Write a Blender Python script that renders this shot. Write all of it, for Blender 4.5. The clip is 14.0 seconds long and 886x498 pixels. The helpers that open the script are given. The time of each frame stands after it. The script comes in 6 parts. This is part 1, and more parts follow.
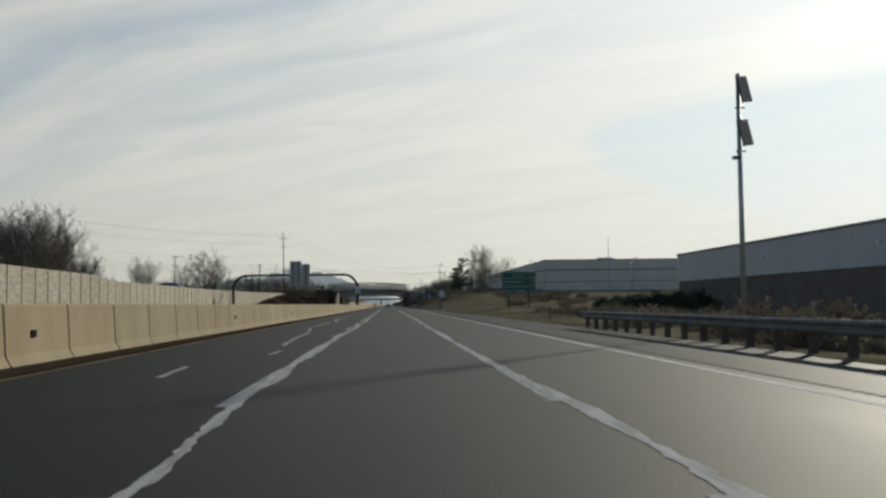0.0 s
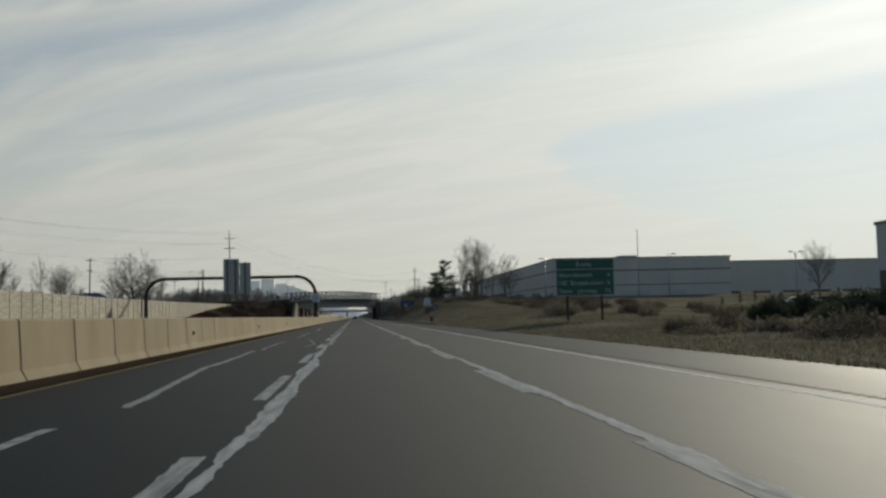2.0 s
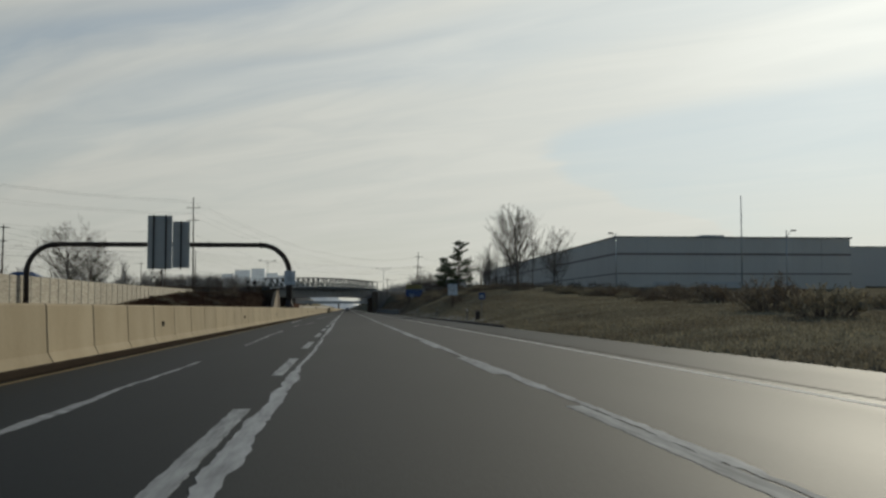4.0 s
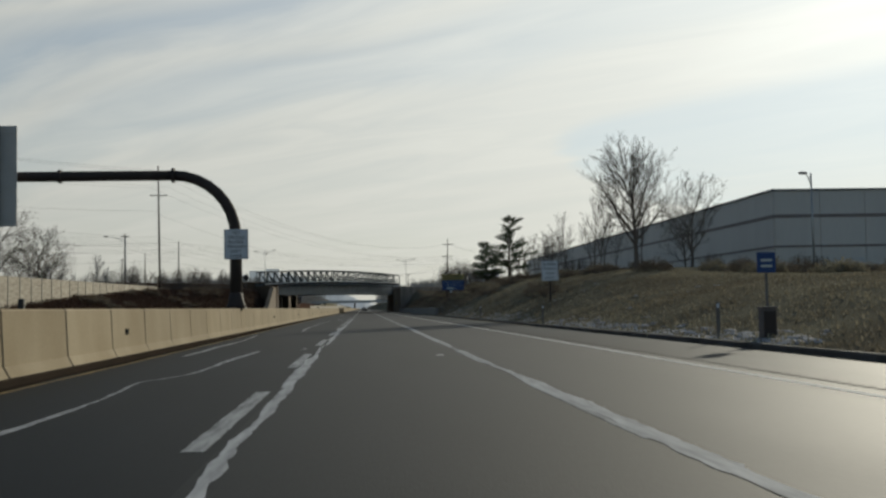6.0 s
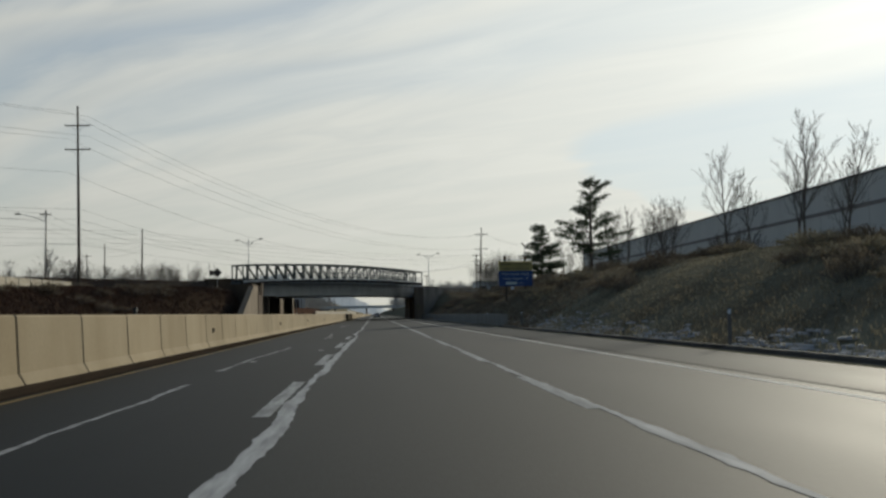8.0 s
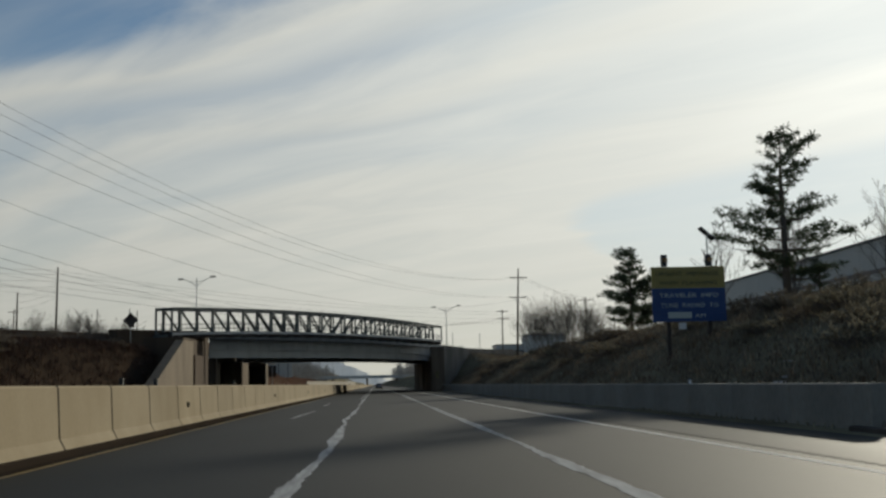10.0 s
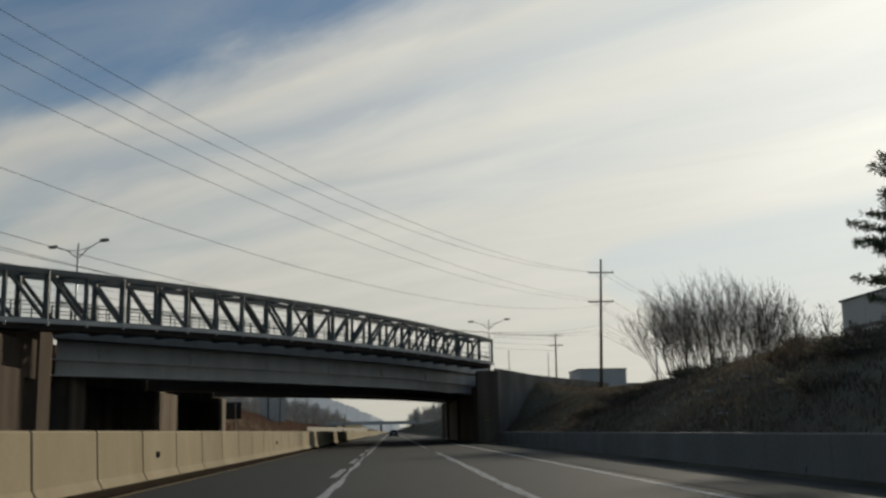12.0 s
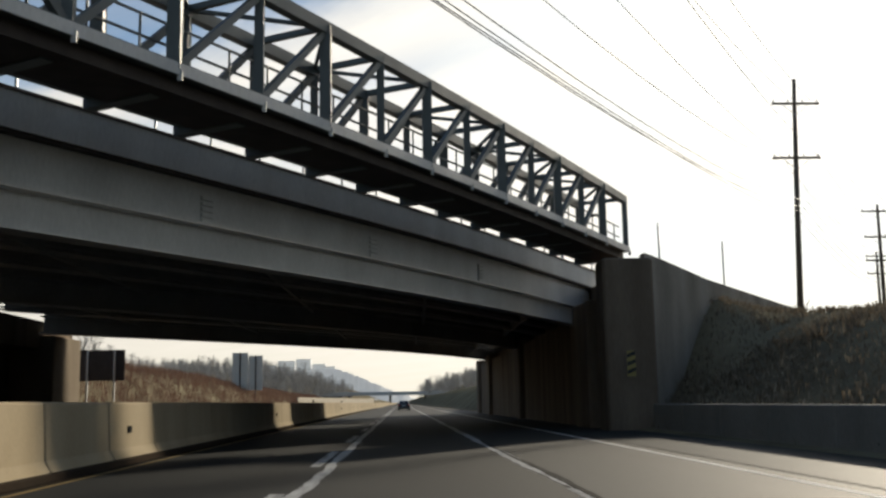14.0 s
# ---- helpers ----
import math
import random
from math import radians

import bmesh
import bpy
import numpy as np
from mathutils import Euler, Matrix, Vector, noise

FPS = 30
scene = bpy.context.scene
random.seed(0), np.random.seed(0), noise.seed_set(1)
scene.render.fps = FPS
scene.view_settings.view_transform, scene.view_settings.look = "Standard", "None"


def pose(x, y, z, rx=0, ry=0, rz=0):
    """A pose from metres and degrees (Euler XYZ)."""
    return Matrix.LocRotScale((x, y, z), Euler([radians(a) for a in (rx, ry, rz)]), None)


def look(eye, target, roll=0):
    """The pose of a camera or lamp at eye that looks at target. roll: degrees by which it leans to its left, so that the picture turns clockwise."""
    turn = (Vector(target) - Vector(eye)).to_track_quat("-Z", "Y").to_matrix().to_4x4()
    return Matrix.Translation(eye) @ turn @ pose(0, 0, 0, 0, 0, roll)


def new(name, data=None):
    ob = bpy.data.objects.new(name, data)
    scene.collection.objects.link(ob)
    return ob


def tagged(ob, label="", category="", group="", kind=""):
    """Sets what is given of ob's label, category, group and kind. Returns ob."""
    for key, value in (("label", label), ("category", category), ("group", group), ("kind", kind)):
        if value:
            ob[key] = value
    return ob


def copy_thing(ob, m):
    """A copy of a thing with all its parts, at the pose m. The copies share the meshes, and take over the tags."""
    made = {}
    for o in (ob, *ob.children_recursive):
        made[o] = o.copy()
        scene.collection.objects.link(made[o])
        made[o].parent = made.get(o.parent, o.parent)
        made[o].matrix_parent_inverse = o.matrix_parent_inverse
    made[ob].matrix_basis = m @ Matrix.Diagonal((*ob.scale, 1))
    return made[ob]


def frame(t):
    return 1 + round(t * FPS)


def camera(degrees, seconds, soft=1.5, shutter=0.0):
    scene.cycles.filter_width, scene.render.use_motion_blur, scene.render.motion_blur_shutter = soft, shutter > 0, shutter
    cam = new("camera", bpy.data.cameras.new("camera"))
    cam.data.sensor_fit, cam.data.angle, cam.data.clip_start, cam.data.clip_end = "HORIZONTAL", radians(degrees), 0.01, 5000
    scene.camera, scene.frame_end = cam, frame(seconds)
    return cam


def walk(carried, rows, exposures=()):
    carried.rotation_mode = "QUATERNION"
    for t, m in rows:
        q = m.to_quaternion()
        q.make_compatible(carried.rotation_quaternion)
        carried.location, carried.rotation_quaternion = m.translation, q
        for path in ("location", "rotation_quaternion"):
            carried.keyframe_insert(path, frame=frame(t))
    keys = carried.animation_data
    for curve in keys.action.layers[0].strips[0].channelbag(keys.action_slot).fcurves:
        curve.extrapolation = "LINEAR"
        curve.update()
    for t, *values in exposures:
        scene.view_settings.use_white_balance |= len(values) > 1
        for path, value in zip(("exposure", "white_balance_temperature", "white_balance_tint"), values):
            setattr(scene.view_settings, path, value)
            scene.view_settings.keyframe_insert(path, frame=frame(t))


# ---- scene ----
cam = camera(46.38, 14.0, soft=2.6)
# seconds, x, y, z, yaw, pitch, roll
ROWS = [
    (0.0, 0.479, -0.00, 1.165, -3.04, 3.04, 0.75),
    (0.5, 0.378, 14.69, 1.165, -3.36, 3.08, 1.22),
    (1.0, 0.267, 29.34, 1.165, -3.86, 3.02, 1.19),
    (1.5, 0.092, 43.93, 1.165, -4.36, 3.13, 1.57),
    (2.0, -0.075, 58.49, 1.165, -4.91, 3.64, 1.31),
    (2.5, -0.186, 72.98, 1.165, -5.53, 3.51, 1.03),
    (3.0, -0.269, 87.45, 1.165, -5.80, 3.51, 0.58),
    (3.5, -0.283, 102.04, 1.165, -5.43, 3.34, -0.02),
    (6.0, -0.023, 175.37, 1.165, -4.44, 3.19, 1.13),
    (6.5, -0.013, 189.94, 1.165, -3.96, 3.11, 1.09),
    (7.0, -0.027, 204.45, 1.165, -3.78, 3.27, 1.16),
    (7.2, -0.033, 210.25, 1.165, -3.75, 3.35, 1.06),
    (9.5, -0.265, 276.83, 1.165, -3.78, 4.86, 1.38),
    (10.0, -0.212, 291.40, 1.165, -3.67, 7.39, 1.26),
    (10.5, -0.161, 305.89, 1.165, -3.41, 9.46, 1.07),
    (11.0, -0.155, 320.38, 1.165, -3.21, 9.89, 0.74),
    (11.5, -0.138, 334.86, 1.165, -2.88, 10.24, 1.51),
    (12.0, 0.065, 349.32, 1.165, -2.82, 9.96, 0.91),
    (12.5, 0.094, 363.69, 1.165, -2.74, 9.87, 0.94),
    (13.0, 0.128, 377.92, 1.165, -2.69, 9.41, 1.06),
    (13.5, 0.154, 391.91, 1.165, -2.49, 8.89, 0.23),
    (14.0, 0.188, 405.50, 1.165, -2.27, 8.42, 0.92),
]
# seconds, stops, kelvin, tint
EXPOSURES = [(0.0, 0.26, 6450, 5.5), (1.0, 0.22, 6450, 5.5), (2.0, 0.06, 6450, 4.5), (3.5, -0.02, 6450, 4.5), (6.5, 0.18, 6450, 5), (9.5, 0.16, 6450, 5), (10.5, -0.05, 6650, 5.5), (12.0, 0.02, 6720, 6.5), (13.0, 0.20, 6850, 8), (13.5, 0.30, 6900, 9), (14.0, 0.80, 6950, 10)]
walk(cam, [(t, pose(x, y, z, 90 + pitch, roll, yaw)) for t, x, y, z, yaw, pitch, roll in ROWS], EXPOSURES)

# ---- daylight ----
SUN_AZ, SUN_EL = radians(31.0), radians(17.0)      # clockwise from +y, above the horizon
SUN_DIR = Vector((math.sin(SUN_AZ) * math.cos(SUN_EL), math.cos(SUN_AZ) * math.cos(SUN_EL), math.sin(SUN_EL)))
sun_data = bpy.data.lights.new("sun", "SUN")
sun_data.energy, sun_data.angle, sun_data.color = 3.0, radians(2.0), (1.0, 0.91, 0.76)
sun = new("sun", sun_data)
sun.matrix_world = look(SUN_DIR * 100, (0, 0, 0))

world = bpy.data.worlds.new("sky")
scene.world = world
world.use_nodes = True
wn, wl = world.node_tree.nodes, world.node_tree.links
wn.clear()


def wmath(op, a, b=None, c=None, clamp=False):
    n = wn.new("ShaderNodeMath")
    n.operation, n.use_clamp = op, clamp
    for i, v in enumerate((a, b, c)):
        if v is None:
            continue
        if isinstance(v, (int, float)):
            n.inputs[i].default_value = v
        else:
            wl.new(v, n.inputs[i])
    return n.outputs[0]


def wmix(fac, a, b):
    n = wn.new("ShaderNodeMix")
    n.data_type = "RGBA"
    for i, v in ((0, fac), (6, a), (7, b)):
        if isinstance(v, (tuple, float, int)):
            n.inputs[i].default_value = v
        else:
            wl.new(v, n.inputs[i])
    return n.outputs[2]


sky = wn.new("ShaderNodeTexSky")
sky.sky_type, sky.sun_disc = "NISHITA", False
sky.sun_elevation, sky.sun_rotation = SUN_EL, SUN_AZ
sky.air_density, sky.dust_density, sky.ozone_density = 1.0, 0.3, 2.5
SKY_GAIN = 0.066
clear = wn.new("ShaderNodeVectorMath")
clear.operation = "SCALE"
clear.inputs["Scale"].default_value = SKY_GAIN
wl.new(sky.outputs[0], clear.inputs[0])

way = wn.new("ShaderNodeTexCoord").outputs["Generated"]
sep = wn.new("ShaderNodeSeparateXYZ")
wl.new(way, sep.inputs[0])
dz = wmath("MAXIMUM", sep.outputs[2], 0.0)
flat = wmath("ADD", dz, 0.10)
px_, py_ = wmath("DIVIDE", sep.outputs[0], flat), wmath("DIVIDE", sep.outputs[1], flat)
comb = wn.new("ShaderNodeCombineXYZ")
wl.new(px_, comb.inputs[0])
wl.new(py_, comb.inputs[1])


def cloud_layer(angle, along, across, scale, detail, rough, distortion, shift):
    """Noise drawn out along one heading of the cloud deck."""
    m = wn.new("ShaderNodeMapping")
    m.vector_type = "TEXTURE"
    m.inputs["Rotation"].default_value = (0, 0, radians(angle))
    m.inputs["Scale"].default_value = (along, across, 1)
    m.inputs["Location"].default_value = (shift, shift * 0.6, 0)
    wl.new(comb.outputs[0], m.inputs[0])
    n = wn.new("ShaderNodeTexNoise")
    n.inputs["Scale"].default_value, n.inputs["Detail"].default_value = scale, detail
    n.inputs["Roughness"].default_value, n.inputs["Distortion"].default_value = rough, distortion
    wl.new(m.outputs[0], n.inputs[0])
    return n.outputs[0]


def wrange(value, a, b, lo=0.0, hi=1.0):
    n = wn.new("ShaderNodeMapRange")
    n.interpolation_type = "SMOOTHSTEP"
    wl.new(value, n.inputs["Value"])
    for key, v in (("From Min", a), ("From Max", b), ("To Min", lo), ("To Max", hi)):
        n.inputs[key].default_value = v
    return n.outputs[0]


streaks = cloud_layer(-44, 2.6, 1.0, 1.0, 6, 0.48, 0.6, 3.1)
wisps = cloud_layer(-38, 2.2, 0.7, 2.4, 5, 0.56, 0.8, 1.7)
sheets = cloud_layer(-44, 2.2, 0.9, 0.55, 4, 0.45, 0.4, 7.4)
toward = wn.new("ShaderNodeVectorMath")
toward.operation = "DOT_PRODUCT"
toward.inputs[1].default_value = SUN_DIR
wl.new(way, toward.inputs[0])
cosine = wmath("MAXIMUM", toward.outputs["Value"], 0.0)
side = wrange(cosine, 0.84, 0.97)
# the cirrus lies in long bands: blue above, a bright streak, a thin gap, a broad sheet, a clear strip on the sun's side
across = wmath("ADD", wmath("MULTIPLY", px_, 0.688), wmath("MULTIPLY", py_, 0.726))
along = wmath("SUBTRACT", wmath("MULTIPLY", px_, 0.726), wmath("MULTIPLY", py_, 0.688))
along = wmath("ADD", along, wmath("MULTIPLY", wmath("SUBTRACT", streaks, 0.5), 0.7))
west = wrange(along, -1.80, -2.45)
band = wmath("ADD", across, wmath("MULTIPLY", west, 0.22))
band = wmath("SUBTRACT", band, wmath("MULTIPLY", wmath("MAXIMUM", wmath("SUBTRACT", band, 2.7), 0.0), west))
band = wmath("ADD", band, wmath("MULTIPLY", wmath("SUBTRACT", streaks, 0.5), 0.42))
band = wmath("ADD", band, wmath("MULTIPLY", wmath("SUBTRACT", wisps, 0.5), 0.16))
profile = wn.new("ShaderNodeValToRGB")
profile.color_ramp.interpolation = "EASE"
stops = ((0.90, 0.0), (1.24, 0.06), (1.40, 0.78), (1.47, 0.97), (1.54, 0.80), (1.68, 0.54), (1.80, 0.76), (1.95, 0.94), (2.12, 0.74), (2.30, 0.72),
         (2.60, 0.95), (2.95, 0.95), (3.20, 0.40), (3.90, 0.28), (5.00, 0.50))
ramp = profile.color_ramp.elements
while len(ramp) < len(stops):
    ramp.new(0.5)
for e, (c, v) in zip(ramp, stops):
    e.position, e.color = c / 5.0, (v, v, v, 1)
wl.new(wmath("MULTIPLY", band, 0.2), profile.inputs[0])
cover = wmath("ADD", profile.outputs[0], wmath("MULTIPLY", wmath("SUBTRACT", wisps, 0.5), 0.50))
cover = wmath("ADD", cover, wmath("MULTIPLY", wmath("SUBTRACT", sheets, 0.5), 0.35), clamp=True)
# thin ice cloud scatters light forward, round the sun
halo = wmath("POWER", cosine, 60.0)
glow = wmath("ADD", wmath("MULTIPLY", wmath("POWER", cosine, 3.6), 0.34), wmath("MULTIPLY", halo, 0.22))
cloud = wn.new("ShaderNodeVectorMath")
cloud.operation = "SCALE"
cloud.inputs[0].default_value = (1.0, 0.99, 0.945)
wl.new(wmath("ADD", wmath("MULTIPLY", wisps, 0.16), wmath("ADD", glow, 0.355)), cloud.inputs["Scale"])
# round the sun the clear gaps are whitened by thin haze
veiled = wmix(wmath("MULTIPLY", side, 0.75), clear.outputs[0], (0.60, 0.69, 0.76, 1.0))
upper = wmix(cover, veiled, cloud.outputs[0])
# pale warm band of haze low over the horizon
low = wmath("POWER", wmath("SUBTRACT", 1.0, dz, clamp=True), 8.0)
haze = wn.new("ShaderNodeVectorMath")
haze.operation = "SCALE"
haze.inputs[0].default_value = (1.0, 0.955, 0.845)
wl.new(wmath("ADD", wmath("MULTIPLY", glow, 0.85), 0.40), haze.inputs["Scale"])
final = wmix(wmath("MULTIPLY", low, 0.80), upper, haze.outputs[0])
back = wn.new("ShaderNodeBackground")
back.inputs["Strength"].default_value = 1.0
wl.new(final, back.inputs[0])
wout = wn.new("ShaderNodeOutputWorld")
wl.new(back.outputs[0], wout.inputs[0])

# ---- materials ----
def material(name, base, rough=0.8, metal=0.0, alt=None, grain=40.0, blotch=0.6, amount=0.35, bump=0.0, bump_scale=60.0,
             island=0.0, objvar=0.0, stretch=(1, 1, 1), rough_var=0.1, specular=0.5, through_light=0.0):
    """A painted, cast or natural surface: grain and stains at two scales, fine relief, and a small change from piece to piece."""
    m = bpy.data.materials.new(name)
    m.use_nodes = True
    n, l = m.node_tree.nodes, m.node_tree.links
    b = n["Principled BSDF"]
    b.inputs["Metallic"].default_value = metal
    b.inputs["Specular IOR Level"].default_value = specular
    mp = n.new("ShaderNodeMapping")
    mp.inputs["Scale"].default_value = stretch
    geo = n.new("ShaderNodeNewGeometry")
    l.new(geo.outputs["Position"], mp.inputs[0])
    big = n.new("ShaderNodeTexNoise")
    big.inputs["Scale"].default_value, big.inputs["Detail"].default_value = blotch, 5
    fine = n.new("ShaderNodeTexNoise")
    fine.inputs["Scale"].default_value, fine.inputs["Detail"].default_value = grain, 3
    for t in (big, fine):
        l.new(mp.outputs[0], t.inputs[0])
    alt = alt or tuple(c * 0.55 for c in base)
    r1 = n.new("ShaderNodeMapRange")
    r1.inputs["From Min"].default_value, r1.inputs["From Max"].default_value = 0.32, 0.72
    l.new(big.outputs[0], r1.inputs[0])
    mx = n.new("ShaderNodeMix")
    mx.data_type = "RGBA"
    mx.inputs[6].default_value, mx.inputs[7].default_value = (*base, 1), (*alt, 1)
    f = n.new("ShaderNodeMath")
    f.operation = "MULTIPLY"
    f.inputs[1].default_value = amount * 1.6
    l.new(r1.outputs[0], f.inputs[0])
    l.new(f.outputs[0], mx.inputs[0])
    hsv = n.new("ShaderNodeHueSaturation")
    l.new(mx.outputs[2], hsv.inputs["Color"])
    val = n.new("ShaderNodeMath")
    val.operation = "MULTIPLY_ADD"
    val.inputs[1].default_value, val.inputs[2].default_value = amount, 1 - amount / 2
    l.new(fine.outputs[0], val.inputs[0])
    last = val.outputs[0]
    for on, src in ((island, geo.outputs["Random Per Island"]), (objvar, n.new("ShaderNodeObjectInfo").outputs["Random"])):
        if on:
            a = n.new("ShaderNodeMath")
            a.operation = "MULTIPLY_ADD"
            a.inputs[1].default_value, a.inputs[2].default_value = on, 1 - on / 2
            l.new(src, a.inputs[0])
            p = n.new("ShaderNodeMath")
            p.operation = "MULTIPLY"
            l.new(last, p.inputs[0])
            l.new(a.outputs[0], p.inputs[1])
            last = p.outputs[0]
    l.new(last, hsv.inputs["Value"])
    l.new(hsv.outputs[0], b.inputs["Base Color"])
    rr = n.new("ShaderNodeMapRange")
    rr.inputs["To Min"].default_value, rr.inputs["To Max"].default_value = max(rough - rough_var, 0.03), min(rough + rough_var, 1)
    l.new(big.outputs[0], rr.inputs[0])
    l.new(rr.outputs[0], b.inputs["Roughness"])
    if bump:
        bt = n.new("ShaderNodeTexNoise")
        bt.inputs["Scale"].default_value, bt.inputs["Detail"].default_value = bump_scale, 4
        l.new(mp.outputs[0], bt.inputs[0])
        bp = n.new("ShaderNodeBump")
        bp.inputs["Strength"].default_value, bp.inputs["Distance"].default_value = 1.0, bump
        l.new(bt.outputs[0], bp.inputs["Height"])
        l.new(bp.outputs[0], b.inputs["Normal"])
    if through_light:
        tl, mix = n.new("ShaderNodeBsdfTranslucent"), n.new("ShaderNodeMixShader")
        l.new(hsv.outputs[0], tl.inputs["Color"])
        mix.inputs[0].default_value = through_light
        l.new(b.outputs[0], mix.inputs[1])
        l.new(tl.outputs[0], mix.inputs[2])
        l.new(mix.outputs[0], n["Material Output"].inputs["Surface"])
    return m


M_ASPHALT = material("asphalt", (0.0105, 0.0130, 0.0135), 0.72, specular=0.125, alt=(0.0145, 0.018, 0.0185), grain=26, blotch=0.40, amount=0.58, bump=0.0016, bump_scale=55, stretch=(1, 0.16, 1), rough_var=0.07)
M_DARKLANE = material("dark_relaid_asphalt", (0.0058, 0.0085, 0.0098), 0.72, specular=0.10, alt=(0.0095, 0.0125, 0.0138), grain=26, blotch=0.40, amount=0.58, bump=0.0016, bump_scale=55, stretch=(1, 0.16, 1), rough_var=0.07)
M_SHOULDER = material("shoulder_asphalt", (0.030, 0.036, 0.037), 0.70, specular=0.045, alt=(0.026, 0.027, 0.027), grain=22, blotch=0.35, amount=0.35, bump=0.0025, bump_scale=50, stretch=(1, 0.2, 1), rough_var=0.07)
M_PAINT = material("worn_white_road_paint", (0.40, 0.41, 0.405), 0.8, specular=0.04, alt=(0.12, 0.125, 0.125), grain=30, blotch=9.0, amount=0.5, stretch=(1, 0.09, 1))
M_EDGE = material("white_edge_line_paint", (0.62, 0.62, 0.60), 0.8, specular=0.04, alt=(0.34, 0.34, 0.33), grain=30, blotch=5.0, amount=0.4, stretch=(1, 0.09, 1))
M_YELLOW = material("worn_yellow_road_paint", (0.26, 0.18, 0.06), 0.6, specular=0.1, alt=(0.09, 0.075, 0.05), grain=18, blotch=2.0, amount=0.5, stretch=(1, 0.3, 1))
# both sealants: the shine of the tar is painted as a pale base colour
M_SEAL = material("shine_painted_joint_sealant", (0.44, 0.45, 0.45), 0.8, specular=0.05, alt=(0.12, 0.125, 0.125), grain=24, blotch=8.0, amount=0.42, stretch=(1, 0.10, 1))
M_CRACK = material("shine_painted_crack_sealant", (0.38, 0.39, 0.39), 0.8, specular=0.05, alt=(0.10, 0.102, 0.102), grain=18, blotch=4, amount=0.5)
M_TAR = material("dark_tar_joint", (0.016, 0.017, 0.017), 0.85, specular=0.02, amount=0.2)
M_DIRT = material("roadside_dirt", (0.040, 0.031, 0.024), 0.95, specular=0.0, alt=(0.03, 0.025, 0.02), grain=20, blotch=0.8, amount=0.5, bump=0.02, bump_scale=20)
M_BARRIER = material("cast_concrete_barrier", (0.325, 0.272, 0.187), 0.9, specular=0.05, alt=(0.22, 0.175, 0.11), grain=30, blotch=0.8, amount=0.34, bump=0.003, bump_scale=40, objvar=0.16, stretch=(1, 1, 0.45))
M_CONCRETE = material("weathered_concrete", (0.20, 0.155, 0.105), 0.9, specular=0.2, alt=(0.13, 0.105, 0.078), grain=18, blotch=0.55, amount=0.45, bump=0.006, bump_scale=25, stretch=(1, 1, 0.35))
M_DARK_CONC = material("stained_old_concrete", (0.32, 0.29, 0.25), 0.92, specular=0.15, alt=(0.15, 0.13, 0.105), grain=16, blotch=0.5, amount=0.5, bump=0.006, bump_scale=25, stretch=(1, 1, 0.3))
M_PANEL = material("sound_wall_panel", (0.46, 0.42, 0.345), 0.9, specular=0.1, alt=(0.25, 0.22, 0.175), grain=9, blotch=1.5, amount=0.55, bump=0.03, bump_scale=4, objvar=0.14, stretch=(0.45, 0.45, 3.2))
M_WALLPOST = material("sound_wall_post", (0.40, 0.375, 0.315), 0.85, amount=0.25)
M_KERB = material("dark_grimy_kerb", (0.13, 0.115, 0.10), 0.92, specular=0.05, alt=(0.06, 0.05, 0.042), grain=14, blotch=0.8, amount=0.5, bump=0.006, bump_scale=25)
M_WALL = material("grey_weathered_wall", (0.29, 0.27, 0.235), 0.92, specular=0.1, alt=(0.21, 0.195, 0.17), grain=14, blotch=0.5, amount=0.5, bump=0.006, bump_scale=25, stretch=(1, 1, 0.4))
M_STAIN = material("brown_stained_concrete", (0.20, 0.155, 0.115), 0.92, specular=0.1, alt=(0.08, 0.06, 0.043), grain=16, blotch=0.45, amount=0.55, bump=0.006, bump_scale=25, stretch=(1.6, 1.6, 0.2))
# darker brown concrete for the left seat, first column and end walls
M_BROWN_CONC = material("dark_brown_concrete", (0.105, 0.075, 0.052), 0.92, specular=0.1, alt=(0.055, 0.04, 0.03), grain=16, blotch=0.45, amount=0.5, bump=0.006, bump_scale=25, stretch=(1.6, 1.6, 0.2))
M_STEEL = material("blue_grey_painted_girder_steel", (0.56, 0.555, 0.53), 0.6, alt=(0.37, 0.36, 0.335), grain=14, blotch=0.7, amount=0.35, bump=0.002, stretch=(1, 1, 0.4))
M_TRUSS = material("dark_green_truss_paint", (0.105, 0.118, 0.110), 0.5, alt=(0.065, 0.073, 0.069), grain=20, blotch=1.2, amount=0.35, objvar=0.15)
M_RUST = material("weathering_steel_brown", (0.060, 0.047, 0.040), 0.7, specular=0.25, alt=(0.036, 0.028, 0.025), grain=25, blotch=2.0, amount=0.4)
M_GALV = material("galvanised_steel", (0.42, 0.43, 0.43), 0.45, metal=0.7, alt=(0.28, 0.29, 0.29), grain=30, blotch=3, amount=0.25)
M_DULL = material("dull_grey_rail_steel", (0.17, 0.165, 0.155), 0.6, metal=0.35, alt=(0.09, 0.08, 0.07), grain=20, blotch=2, amount=0.4)
M_SIGNBACK = material("aluminium_sign_back", (0.46, 0.45, 0.425), 0.65, metal=0.1, alt=(0.36, 0.35, 0.33), grain=12, blotch=1, amount=0.2)
M_GREEN = material("green_sign_sheeting", (0.016, 0.095, 0.070), 0.5, alt=(0.016, 0.075, 0.057), grain=6, blotch=1.2, amount=0.25)
M_BLUE = material("blue_sign_sheeting", (0.014, 0.052, 0.18), 0.5, alt=(0.012, 0.044, 0.15), grain=6, blotch=1.2, amount=0.2)
M_SIGNYELLOW = material("yellow_sign_sheeting", (0.30, 0.24, 0.07), 0.5, alt=(0.24, 0.19, 0.06), grain=6, blotch=1.2, amount=0.2)
